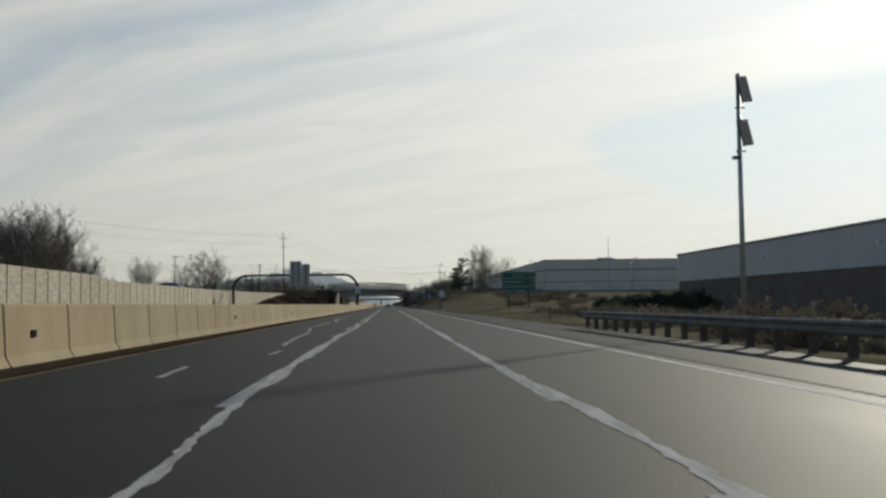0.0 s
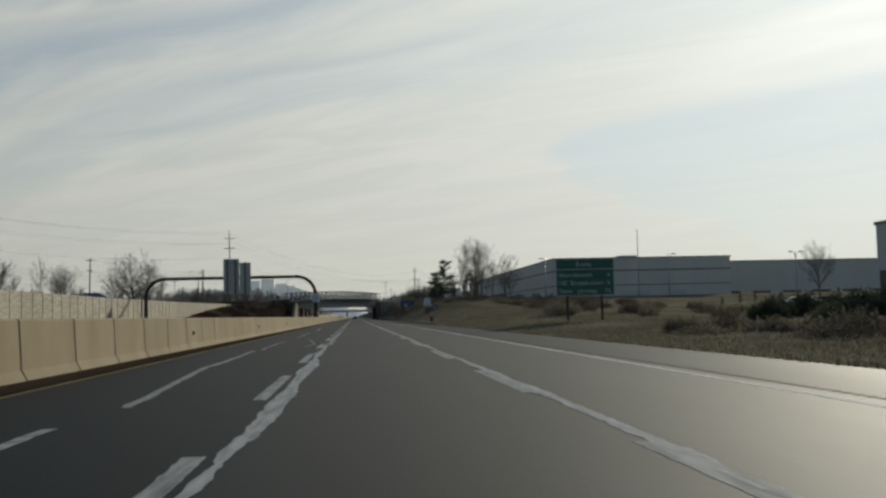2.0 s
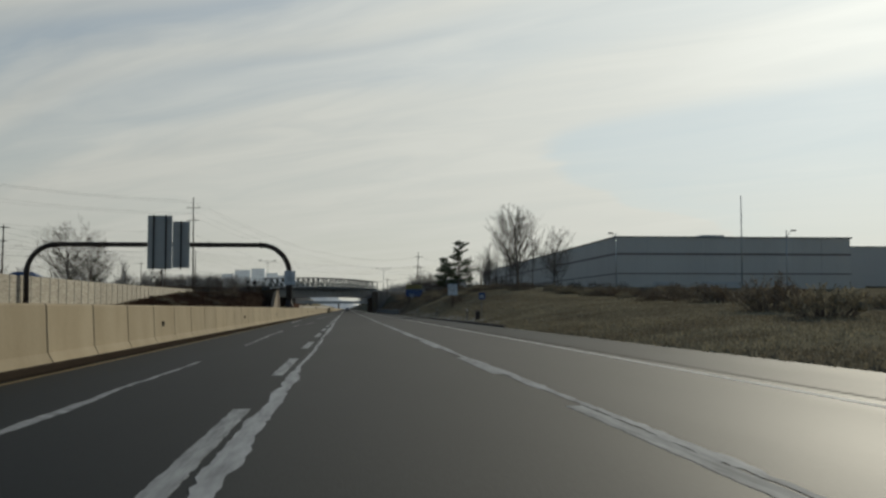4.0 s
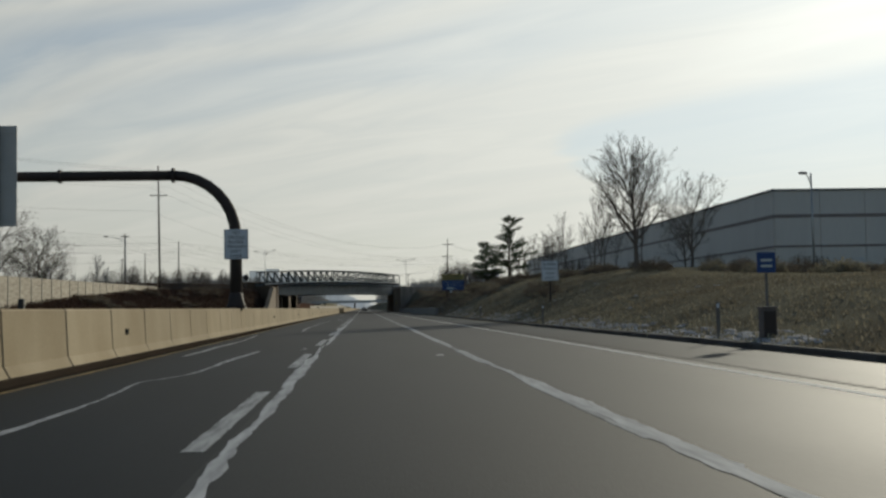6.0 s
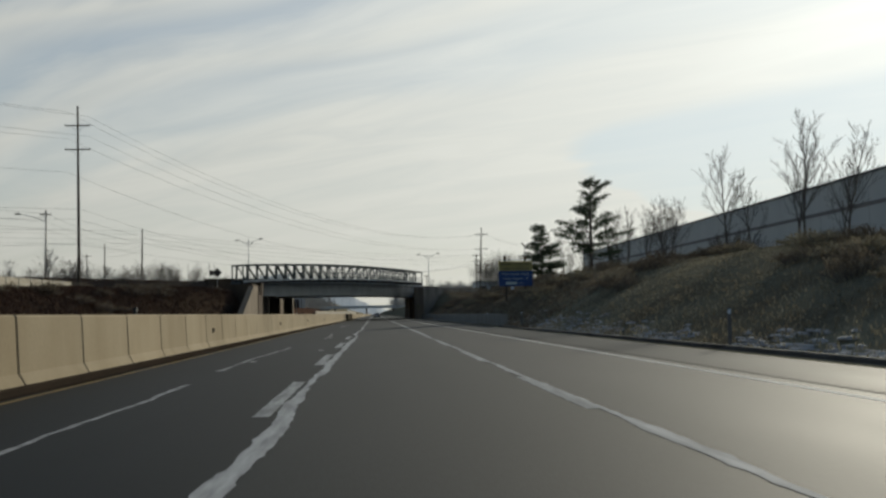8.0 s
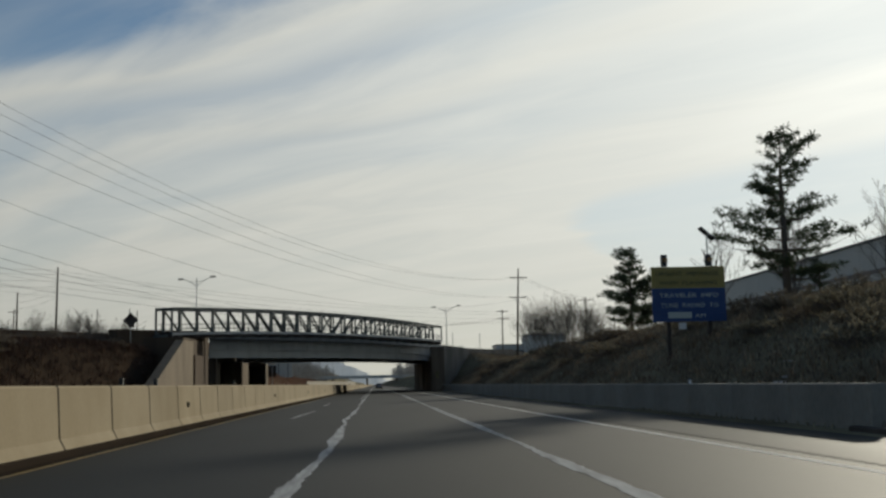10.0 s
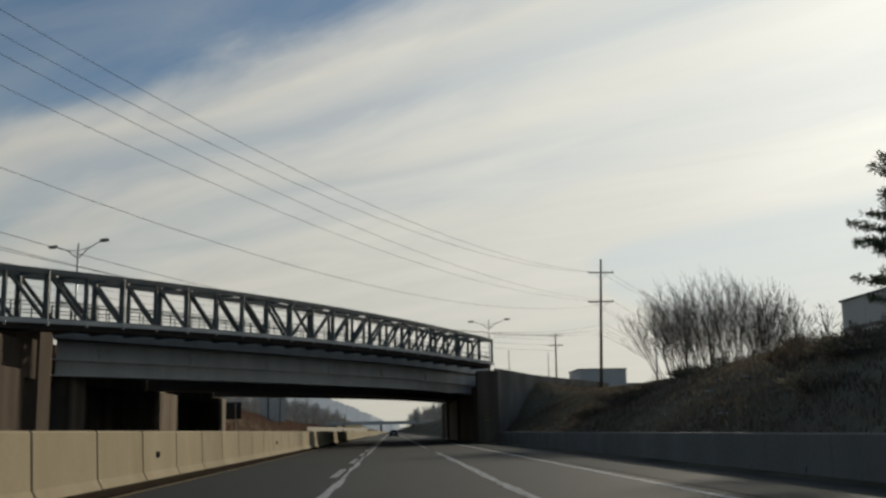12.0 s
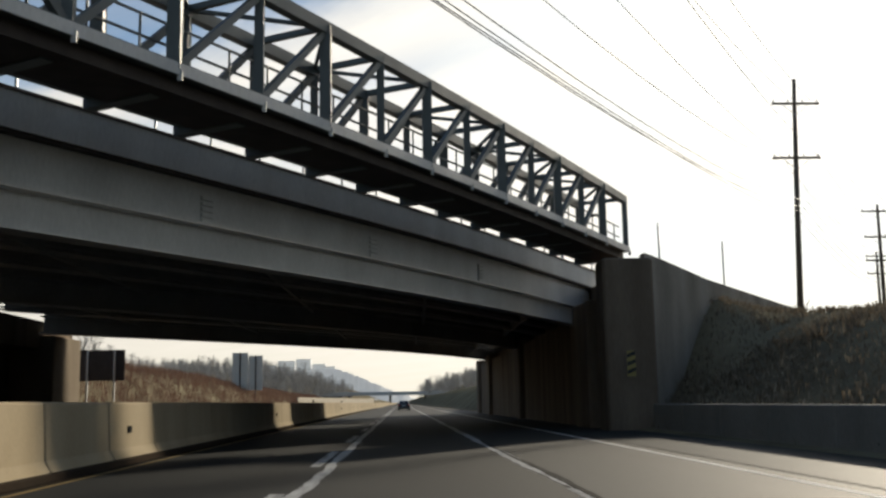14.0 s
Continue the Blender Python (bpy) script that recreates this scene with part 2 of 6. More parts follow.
M_WHITE = material("white_sign_sheeting", (0.66, 0.68, 0.70), 0.5, alt=(0.55, 0.57, 0.6), grain=6, blotch=1.5, amount=0.15)
M_BLACK = material("black_sign_paint", (0.012, 0.012, 0.012), 0.5, amount=0.1)
# white darkened in the colour to stand in for shade on backlit signs
M_DIMWHITE = material("dimmed_white_lettering", (0.46, 0.50, 0.49), 0.5, amount=0.15)
M_WOOD = material("weathered_pole_wood", (0.115, 0.092, 0.072), 0.9, alt=(0.06, 0.05, 0.04), grain=14, blotch=1.0, amount=0.4, stretch=(1, 1, 0.1))
M_BARK = material("grey_brown_bark", (0.135, 0.112, 0.092), 0.95, alt=(0.075, 0.06, 0.05), grain=12, blotch=1.2, amount=0.4, stretch=(1, 1, 0.3))
M_TWIG = material("bare_twigs", (0.135, 0.112, 0.092), 0.95, alt=(0.085, 0.07, 0.058), grain=8, blotch=0.4, amount=0.3)
# needle green includes a slight painted lift for haze
M_NEEDLE = material("pine_needles", (0.075, 0.095, 0.058), 0.8, specular=0.1, alt=(0.05, 0.062, 0.04), grain=6, blotch=0.8, amount=0.4, island=0.5, through_light=0.2)
M_GRASS = material("winter_turf", (0.25, 0.222, 0.15), 0.95, specular=0.0, alt=(0.085, 0.066, 0.045), grain=3.5, blotch=0.17, amount=0.5, bump=0.03, bump_scale=4)
M_STRAW = material("dry_grass_blades", (0.29, 0.262, 0.185), 0.95, specular=0.0, alt=(0.17, 0.14, 0.10), grain=3, blotch=0.17, amount=0.5, island=0.7, through_light=0.22)
M_BRUSH = material("rust_brown_brush", (0.235, 0.20, 0.15), 0.95, specular=0.0, alt=(0.07, 0.045, 0.03), grain=3, blotch=0.25, amount=0.4, island=0.7, through_light=0.2)
M_DARKTURF = material("dark_brown_bank_soil", (0.062, 0.045, 0.032), 0.95, specular=0.0, alt=(0.035, 0.026, 0.02), grain=3.5, blotch=0.2, amount=0.5, bump=0.03, bump_scale=4)
M_SNOW = material("old_dirty_snow", (0.46, 0.445, 0.425), 0.85, specular=0.05, alt=(0.20, 0.18, 0.16), grain=8, blotch=1.6, amount=0.4, bump=0.03, bump_scale=9)
# siding and brick base colours are lifted to stand in for haze
M_SIDING = material("grey_metal_siding", (0.50, 0.505, 0.50), 0.6, alt=(0.40, 0.405, 0.40), grain=4, blotch=0.12, amount=0.2, stretch=(3, 3, 0.2))
M_SIDING2 = material("pale_warehouse_siding", (0.60, 0.57, 0.52), 0.65, alt=(0.48, 0.455, 0.42), grain=4, blotch=0.1, amount=0.2, stretch=(3, 3, 0.2))
M_BAND = material("faded_brown_band", (0.24, 0.20, 0.185), 0.7, amount=0.2)
M_BASE = material("dark_brown_brick_base", (0.15, 0.125, 0.11), 0.9, alt=(0.10, 0.085, 0.075), grain=10, blotch=0.5, amount=0.35)
M_ROOF = material("flat_roof_membrane", (0.25, 0.25, 0.25), 0.85, amount=0.25, blotch=0.2)
M_BLUEROOF = material("blue_metal_roof", (0.06, 0.10, 0.20), 0.5, amount=0.2)
M_GLASS = material("dark_window_glass", (0.02, 0.024, 0.028), 0.08, amount=0.1, rough_var=0.03)
M_CAR = material("dark_grey_car_paint", (0.035, 0.037, 0.042), 0.28, amount=0.1, rough_var=0.04)
M_CARWHITE = material("white_car_paint", (0.6, 0.6, 0.6), 0.3, amount=0.1, rough_var=0.04)
M_TYRE = material("tyre_rubber", (0.02, 0.02, 0.02), 0.85, amount=0.2)
M_TAIL = material("red_tail_lamp_glass", (0.30, 0.012, 0.012), 0.25, amount=0.1)
M_LENS = material("amber_beacon_lens", (0.16, 0.08, 0.025), 0.25, amount=0.1)
M_SOLAR = material("solar_panel_glass", (0.015, 0.02, 0.04), 0.12, amount=0.15, rough_var=0.04)
M_PLATE = material("pale_painted_splice_plate", (0.55, 0.55, 0.52), 0.6, alt=(0.40, 0.40, 0.38), grain=20, blotch=3, amount=0.3)
M_WIRE = material("power_line", (0.10, 0.10, 0.10), 0.6, amount=0.1)
# far woods: haze is put into the lighter base colour
M_FARWOOD = material("haze_paled_bare_wood", (0.40, 0.385, 0.365), 0.95, specular=0.0, alt=(0.30, 0.29, 0.275), grain=1.5, blotch=0.06, amount=0.4, island=0.5)
M_DARKBRUSH = material("dark_brown_brush", (0.125, 0.080, 0.057), 0.95, specular=0.0, alt=(0.08, 0.05, 0.036), grain=3, blotch=0.25, amount=0.4, island=0.6)
M_RUSTBANK = material("rust_brown_bank_brush", (0.22, 0.135, 0.10), 0.95, specular=0.0, alt=(0.16, 0.10, 0.075), grain=2, blotch=0.3, amount=0.3, island=0.25, through_light=0.2)
# pale base colours of far walls and ridges carry painted haze
M_FARWALL = material("haze_glow_far_wall", (0.74, 0.75, 0.75), 0.95, specular=0.0, alt=(0.66, 0.67, 0.67), grain=0.5, blotch=0.05, amount=0.2)
M_HILL = material("haze_glow_ridge", (0.52, 0.53, 0.53), 1.0, specular=0.0, alt=(0.40, 0.41, 0.41), grain=0.08, blotch=0.012, amount=0.3)
haze = M_HILL.node_tree.nodes["Principled BSDF"]      # far backdrop glows to stand in for light scattered by the air before it
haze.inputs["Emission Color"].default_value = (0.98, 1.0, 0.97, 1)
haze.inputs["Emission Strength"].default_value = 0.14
# hilltop walls are given a glow for the same haze
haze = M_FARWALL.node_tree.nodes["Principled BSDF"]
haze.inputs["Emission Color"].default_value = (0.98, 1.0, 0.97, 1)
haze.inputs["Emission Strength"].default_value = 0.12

# ---- mesh helpers ----
class Shape:
    """Vertices and faces gathered for one mesh."""

    def __init__(self):
        self.v, self.f = [], []

    def add(self, verts, faces):
        k = len(self.v)
        self.v.extend(tuple(p) for p in verts)
        self.f.extend(tuple(i + k for i in q) for q in faces)
        return self

    def box(self, x0, y0, z0, x1, y1, z1, m=None):
        vs = [Vector((x, y, z)) for z in (z0, z1) for x, y in ((x0, y0), (x1, y0), (x1, y1), (x0, y1))]
        if m is not None:
            vs = [m @ p for p in vs]
        return self.add(vs, [(3, 2, 1, 0), (4, 5, 6, 7), (0, 1, 5, 4), (1, 2, 6, 5), (2, 3, 7, 6), (3, 0, 4, 7)])

    def cbox(self, x0, y0, z0, x1, y1, z1, c, m=None):
        """A box with its vertical edges and its top edges cut off by c."""
        def ring(d, z):
            a, b, e, f = x0 + d, y0 + d, x1 - d, y1 - d
            return [(a + c, b, z), (e - c, b, z), (e, b + c, z), (e, f - c, z), (e - c, f, z), (a + c, f, z), (a, f - c, z), (a, b + c, z)]
        return self.loft([ring(0, z0), ring(0, z1 - c), ring(c, z1)], m=m)

    def loft(self, rings, closed=True, caps=True, m=None):
        n = len(rings[0])
        vs = [Vector(p) for r in rings for p in r]
        if m is not None:
            vs = [m @ p for p in vs]
        fs = []
        for k in range(len(rings) - 1):
            for i in range(n if closed else n - 1):
                j = (i + 1) % n
                fs.append((k * n + i, k * n + j, (k + 1) * n + j, (k + 1) * n + i))
        if caps and closed:
            fs.append(tuple(range(n - 1, -1, -1)))
            fs.append(tuple((len(rings) - 1) * n + i for i in range(n)))
        return self.add(vs, fs)

    def tube(self, p0, p1, r0, r1=None, n=8, caps=True):
        return self.pipe([p0, p1], [r0, r0 if r1 is None else r1], n, caps)

    def pipe(self, pts, radii, n=8, caps=True):
        pts = [Vector(p) for p in pts]
        if isinstance(radii, (int, float)):
            radii = [radii] * len(pts)
        rings, side = [], None
        for i, p in enumerate(pts):
            d = (pts[min(i + 1, len(pts) - 1)] - pts[max(i - 1, 0)]).normalized()
            if side is None:
                side = d.orthogonal().normalized()
            side = (side - d * side.dot(d)).normalized()
            up = d.cross(side)
            rings.append([p + (side * math.cos(a) + up * math.sin(a)) * radii[i] for a in (2 * math.pi * k / n for k in range(n))])
        return self.loft(rings, caps=caps)

    def bar(self, p0, p1, w, h):
        """A square bar between two points, w across and h high."""
        p0, p1 = Vector(p0), Vector(p1)
        d = (p1 - p0).normalized()
        side = d.cross(Vector((0, 0, 1)))
        side = side.normalized() if side.length > 0.05 else Vector((1, 0, 0))
        up = side.cross(d)
        rings = [[p + side * a * w / 2 + up * b * h / 2 for a, b in ((-1, -1), (1, -1), (1, 1), (-1, 1))] for p in (p0, p1)]
        return self.loft(rings)

    def mesh(self, name):
        me = bpy.data.meshes.new(name)
        me.from_pydata(self.v, [], self.f)
        me.update()
        return me


def part(name, shape, mat, parent=None, label="", smooth=False, kind=""):
    me = shape.mesh(name) if isinstance(shape, Shape) else shape
    if mat is not None and not me.materials:
        me.materials.append(mat)
    if smooth:
        me.polygons.foreach_set("use_smooth", [True] * len(me.polygons))
    ob = new(name, me)
    if parent is not None:
        ob.parent = parent
    return tagged(ob, label, kind=kind)


def thing(name, m, label, category, group=""):
    ob = new(name)
    ob.matrix_basis = m
    ob.empty_display_size = 0.3
    return tagged(ob, label, category, group)


def structure(name, shape, mat, label, category, smooth=False):
    ob = part(name, shape, mat, smooth=smooth)
    return tagged(ob, label, category, kind="structure")


def lettering(text, size, mat, parent, m, width=None, name="lettering"):
    cu = bpy.data.curves.new(name, "FONT")
    cu.body, cu.size, cu.align_x, cu.align_y, cu.extrude = text, size, "LEFT", "BOTTOM_BASELINE", 0.004
    ob = bpy.data.objects.new(name, cu)
    me = bpy.data.meshes.new_from_object(ob)
    bpy.data.objects.remove(ob)
    me.name = name
    xs = [p.co.x for p in me.vertices]
    x0, x1 = min(xs), max(xs)
    k = width / (x1 - x0) if width else 1.0
    for p in me.vertices:
        p.co.x = (p.co.x - x0) * k
    me.materials.clear()
    o = part(name, me, mat, parent)
    o.matrix_basis = m
    return o


def lerp(rows, t):
    if t <= rows[0][0]:
        return rows[0][1]
    for (a, va), (b, vb) in zip(rows, rows[1:]):
        if t <= b:
            return va + (vb - va) * (t - a) / (b - a)
    return rows[-1][1]


def smooth01(s):
    s = min(max(s, 0.0), 1.0)
    return s * s * (3 - 2 * s)


rng = random.Random(11)

# ---- plan: x to the right, y along the road ----
LANE_L, LANE_R = -1.34, 2.42
EDGE_R = [(-160, 5.85), (30, 5.85), (70, 5.97), (130, 6.08), (220, 6.08), (290, 5.84), (330, 5.60), (400, 5.70), (2600, 5.70)]
BARRIER = [(-160, -6.35), (20, -6.20), (60, -6.08), (120, -5.85), (200, -5.72), (330, -5.70), (400, -5.45), (2600, -5.45)]  # foot of its near side
PAVE_R = [(-160, 9.35), (200, 9.45), (290, 9.3), (330, 9.35), (445, 9.2), (520, 9.2), (2600, 9.2)]
CREST_R = [(-160, -0.6), (60, -0.5), (125, 0.2), (165, 0.9), (215, 2.2), (250, 3.3), (268, 4.1), (340, 5.2), (385, 5.2), (405, 4.8), (432, 4.7), (440, 5.1), (447, 6.35), (520, 6.4), (560, 5.0), (700, 5.5), (1200, 6.0), (2600, 6.0)]
BANK_W = [(-160, 14), (430, 14), (447, 11), (452, 5.5), (520, 6), (600, 12)]
TOE_L = [(-160, -31.5), (240, -31.5), (330, -26.0), (388, -19.2), (400, -19.2), (470, -19.2), (520, -21.0), (2600, -24.0)]
CREST_L = [(-160, 0.3), (150, 0.5), (235, 1.6), (300, 3.2), (356, 4.7), (400, 5.3), (470, 5.4), (560, 5.0), (700, 3.5), (2600, 5.0)]


BANK_L = [(-160, 9.0), (345, 9.0), (376, 3.2), (402, 3.2), (470, 9.0)]


def ground_z(x, y):
    w = noise.noise(Vector((x * 0.05, y * 0.05, 3.0))) * 0.35 + noise.noise(Vector((x * 0.21, y * 0.21, 9.0))) * 0.14
    right, toe = lerp(PAVE_R, y), lerp(TOE_L, y)
    if x > right - 0.3:
        h = lerp(CREST_R, y - max(x - 9.5, 0) * min(1.69, 30 / max(x - 9.5, 1)) * smooth01((y - 350) / 50))
        s = (x - right - 0.4) / lerp(BANK_W, y)
        z = 0.02 + (h - 0.02) * smooth01(min(max(s, 0), 1) ** 0.62)
        return z + w * min(max((x - right) / 5, 0), 1) + 14.0 * smooth01((y - 700) / 700) * smooth01((x - 14) / 60)
    if x < toe + 0.3:
        h = lerp(CREST_L, y)
        s = (toe - x) / lerp(BANK_L, y)
        return 0.02 + (h - 0.02) * smooth01(s ** 0.8 if s > 0 else 0) + w * min(max((toe - x) / 5, 0), 1) + 26.0 * smooth01((y - 640) / 800) * smooth01((toe - x - 4) / 90)
    return -0.12


def build_ground():
    xs = [-3000, -1500, -800, -500, -350, -260, -200, -150, -120, -100, -85, -70, -60, -52, -46, -42]
    xs += [-39 + 1.5 * i for i in range(15)] + [-16, -12, -8, -4, 0, 4, 7.5, 8.6]
    xs += [9.1 + 0.75 * i for i in range(23)] + [28, 31, 35, 40, 46, 53, 60, 70, 85, 100, 130, 170, 230, 320, 500, 800, 1500, 3000]
    ys = [-800, -400, -200, -120, -60, -30] + [4.0 * i for i in range(-3, 150)] + [620 + 20 * i for i in range(25)] + [1180, 1300, 1500, 1800, 2300, 3000, 4200]
    s = Shape()
    s.v = [(x, y, ground_z(x, y)) for y in ys for x in xs]
    n = len(xs)
    s.f = [(j * n + i, j * n + i + 1, (j + 1) * n + i + 1, (j + 1) * n + i) for j in range(len(ys) - 1) for i in range(n - 1)]
    ob = structure("ground", s, M_GRASS, "brown winter turf on rolling ground and road banks", "ground", smooth=True)
    ob.data.materials.append(M_DARKTURF)
    for p in ob.data.polygons:
        if -60 < p.center.x < -14 and 236 < p.center.y < 470:
            p.material_index = 1
    return ob


def strip(left, right, ys, z, thick=0.0):
    """A band that follows the road between two edges, given as functions of y."""
    s = Shape()
    n = len(ys)
    for y in ys:
        s.v += [(left(y), y, z), (right(y), y, z)]
    s.f = [(2 * i, 2 * i + 1, 2 * i + 3, 2 * i + 2) for i in range(n - 1)]
    if thick:
        for y in ys:
            s.v += [(left(y), y, z - thick), (right(y), y, z - thick)]
        k = 2 * n
        for i in range(n - 1):
            s.f += [(2 * i + 1, k + 2 * i + 1, k + 2 * i + 3, 2 * i + 3), (2 * i, 2 * i + 2, k + 2 * i + 2, k + 2 * i)]
    return s


ground = build_ground()
LONG = [-150 + 10 * i for i in range(80)] + [660 + 60 * i for i in range(32)]
structure("road_fast_lane", strip(lambda y: lerp(BARRIER, y) - 0.2, lambda y: -1.25, LONG, 0.0, 0.1), M_DARKLANE, "darker relaid asphalt lane beside the median barrier", "road")
structure("road", strip(lambda y: -1.25, lambda y: lerp(EDGE_R, y) + 0.36, LONG, 0.0, 0.1), M_ASPHALT, "dark grey worn asphalt carriageway", "road")
structure("road_shoulder", strip(lambda y: lerp(EDGE_R, y) + 0.36, lambda y: lerp(PAVE_R, y), LONG, 0.0, 0.1), M_SHOULDER, "paler asphalt shoulder beside the carriageway", "road")
structure("road_opposite", strip(lambda y: max(lerp(TOE_L, y) + 0.4, -31), lambda y: lerp(BARRIER, y) - 0.72, LONG, 0.0, 0.1), M_ASPHALT, "asphalt carriageway beyond the median barrier", "road")

# right edge line, rumble strip and yellow line
structure("edge_line", strip(lambda y: lerp(EDGE_R, y) - 0.075, lambda y: lerp(EDGE_R, y) + 0.075, LONG, 0.003), M_EDGE, "solid white edge line, slightly worn", "road marking")
structure("yellow_line", strip(lambda y: lerp(BARRIER, y) + 0.27, lambda y: lerp(BARRIER, y) + 0.38, LONG, 0.003), M_YELLOW, "worn yellow line along the median barrier", "road marking")
structure("gutter_dirt", strip(lambda y: lerp(BARRIER, y) - 0.05, lambda y: lerp(BARRIER, y) + 0.20 + 0.05 * math.sin(y * 0.7), [-150 + 2.5 * i for i in range(320)], 0.004), M_DIRT, "dark dirt gathered at the foot of the barrier", "dirt")


toe = Shape()
TOE_Y = [-150 + 2.5 * i for i in range(320)]
toe.loft([[(lerp(BARRIER, y) + dx, y, z) for dx, z in ((-0.05, 0.002), (0.012, 0.002), (0.008, 0.10 + 0.02 * noise.noise(Vector((0, y * 0.8, 0)))), (-0.05, 0.15))] for y in TOE_Y])
structure("barrier_toe", toe, M_DIRT, "dark splashed dirt along the toe of the barrier", "dirt")


def rumble():
    s = Shape()
    y = -20.0
    while y < 470:
        x = lerp(EDGE_R, y)
        s.box(x + 0.42, y, 0.001, x + 0.56, y + 0.17, 0.003)
        y += 0.34
    return s


tagged(part("rumble_strip", rumble(), M_TAR), "row of short dark grooves along the edge line", "rumble strip", kind="stuff")

# lane dashes
dash = Shape()
for k in range(31):
    e0, e1 = rng.uniform(-0.009, 0.009), rng.uniform(-0.009, 0.009)
    dash.box(-0.1 + e0, -6.2 + 0.2 * k, 0.0, 0.1 + e1, -6.0 + 0.2 * k, 0.003)
dash_mesh = dash.mesh("lane_dash")
dash_mesh.materials.append(M_PAINT)
DASH_Y = [43.0 + 12.28 * i for i in range(-6, 21)] + [383.2 + 12.1 * i for i in range(0, 41)]
for lane in (LANE_L, LANE_R):
    for y in DASH_Y:
        o = tagged(new("lane_dash", dash_mesh), "worn white painted lane dash", "road marking", "lane dashes", "structure")
        o.matrix_basis = pose(lane + (-0.11 if lane < 0 else 0.05), y, 0.001)


def wander(name, points, width, z, mat, label, seed, step=0.22, rough=0.03):
    """A strip of poured sealant with ragged edges that wanders along a line of (y, x), with its width as rows of (y, metres)."""
    r = random.Random(seed)
    s = Shape()
    y, y1 = points[0][0], points[-1][0]
    n, off, q = 0, 0.0, 1.0
    while y <= y1:
        full = lerp(width, y)
        off = off * 0.94 + r.uniform(-rough, rough) * 0.6
        q = max(0.3, min(1.5, q + r.uniform(-0.22, 0.22)))
        w = q * full
        x = lerp(points, y) + off
        s.v += [(x - w / 2 - r.uniform(0, 0.22) * full, y, z), (x + w / 2 + r.uniform(0, 0.22) * full, y + r.uniform(-0.06, 0.06), z)]
        n += 1
        y += step * r.uniform(0.6, 1.4)
    s.f = [(2 * i, 2 * i + 1, 2 * i + 3, 2 * i + 2) for i in range(n - 1)]
    return tagged(part(name, s, mat), label, "sealant", "pale sealed joints", "structure")


wander("joint_sealant", [(-20, -1.22), (8, -1.22), (14, -1.38), (26, -1.40), (42, -1.34), (50, -1.20), (90, -1.18), (99, -1.22), (102.3, -1.26), (102.9, -0.99), (104.6, -1.20), (108.4, -1.00),
                        (109.3, -1.20), (111.9, -1.20), (112.5, -1.01), (114.2, -1.20), (186, -1.12), (190, -1.06), (192, -1.18), (240, -1.24), (284, -1.12), (289, -1.12), (293, -1.27), (300, -1.20),
                        (323, -1.14), (326.5, -1.28), (333, -1.18), (400, -1.18), (640, -1.22)], [(25, 0.18), (60, 0.15), (90, 0.21), (103, 0.20), (125, 0.14), (290, 0.14), (318, 0.19), (328, 0.19), (345, 0.13)], 0.0052,
       M_SEAL, "wavering sealant along the lane joint, its shine painted pale", 3)
wander("joint_sealant", [(-20, 2.62), (12, 2.62), (20, 2.47), (44, 2.47), (60, 2.52), (72, 2.62), (116, 2.64), (184, 2.54), (205, 2.51), (240, 2.54), (292, 2.47), (330, 2.48), (404, 2.52), (425, 2.42), (640, 2.42)], [(0, 0.15)], 0.0052,
       M_SEAL, "wavering sealant along the lane joint, its shine painted pale", 4, rough=0.02)
for k, pts in enumerate((
        [(17.5, -3.35), (20.8, -3.5)], [(25.2, -2.4), (27.4, -2.3)], [(30.5, -2.62), (37, -2.90), (44.3, -2.93), (53.4, -3.45)], [(54.4, -3.65), (59.3, -3.55), (70.5, -3.52)],
        [(73, -3.2), (77.3, -3.4), (84, -3.7), (97, -3.7)], [(98, -3.5), (107, -3.6), (110, -3.5)], [(101.6, -2.15), (104.4, -1.85), (107, -1.95), (113.2, -2.4)],
        [(121.9, -3.5), (140, -3.5)], [(184, -3.5), (190, -3.55), (193.1, -3.73), (194.8, -3.25), (197.8, -3.18), (205.3, -3.0)],
        [(203, -4.7), (216, -4.6), (224, -4.9)], [(230.6, -3.2), (242, -3.4), (252, -3.4)], [(284.4, -2.6), (285.7, -2.43), (287.2, -2.29), (287.7, -2.54), (292, -2.50), (297.6, -2.76)],
        [(150, -3.4), (172, -3.6)], [(256, -3.5), (272, -3.2)], [(330, -3.3), (341, -3.1)], [(352, -3.2), (362, -3.3)])):
    wander("crack_sealant", pts, [(0, 0.10)], 0.004, M_CRACK, "thin sealant over a crack in the asphalt, its shine painted pale", 20 + k, rough=0.03)
wander("tar_joint", [(404, LANE_R + 0.05), (436, LANE_R + 0.12)], [(0, 0.10)], 0.0068, M_TAR, "dark tar line where the lane paint ends", 77, rough=0.02)

# loose flakes of old paint
for x, y in ((-1.75, 206.2), (1.83, 200.4), (-3.4, 236.2), (-3.4, 240.3), (-3.45, 256.4), (-3.23, 260.3), (-1.9, 268.0)):
    fl = Shape()
    fl.loft([[(x + 0.10 * q * math.cos(a) * (1 + 0.25 * math.sin(3 * a + y)), y + 0.28 * q * math.sin(a), z) for a in (6.283 * k / 9 for k in range(9))] for q, z in ((1, 0.0005), (0.96, 0.003))])
    tagged(part("paint_flake", fl, M_PAINT), "small leftover flake of white road paint", "road marking", "paint flakes", "structure")

# ---- median barrier: cast segments ----
SEG = 3.70
prof = [(-0.72, 0.0), (-0.72, 0.08), (-0.58, 0.32), (-0.53, 1.23), (-0.50, 1.27), (-0.22, 1.27), (-0.19, 1.23), (-0.14, 0.32), (0.0, 0.08), (0.0, 0.0)]


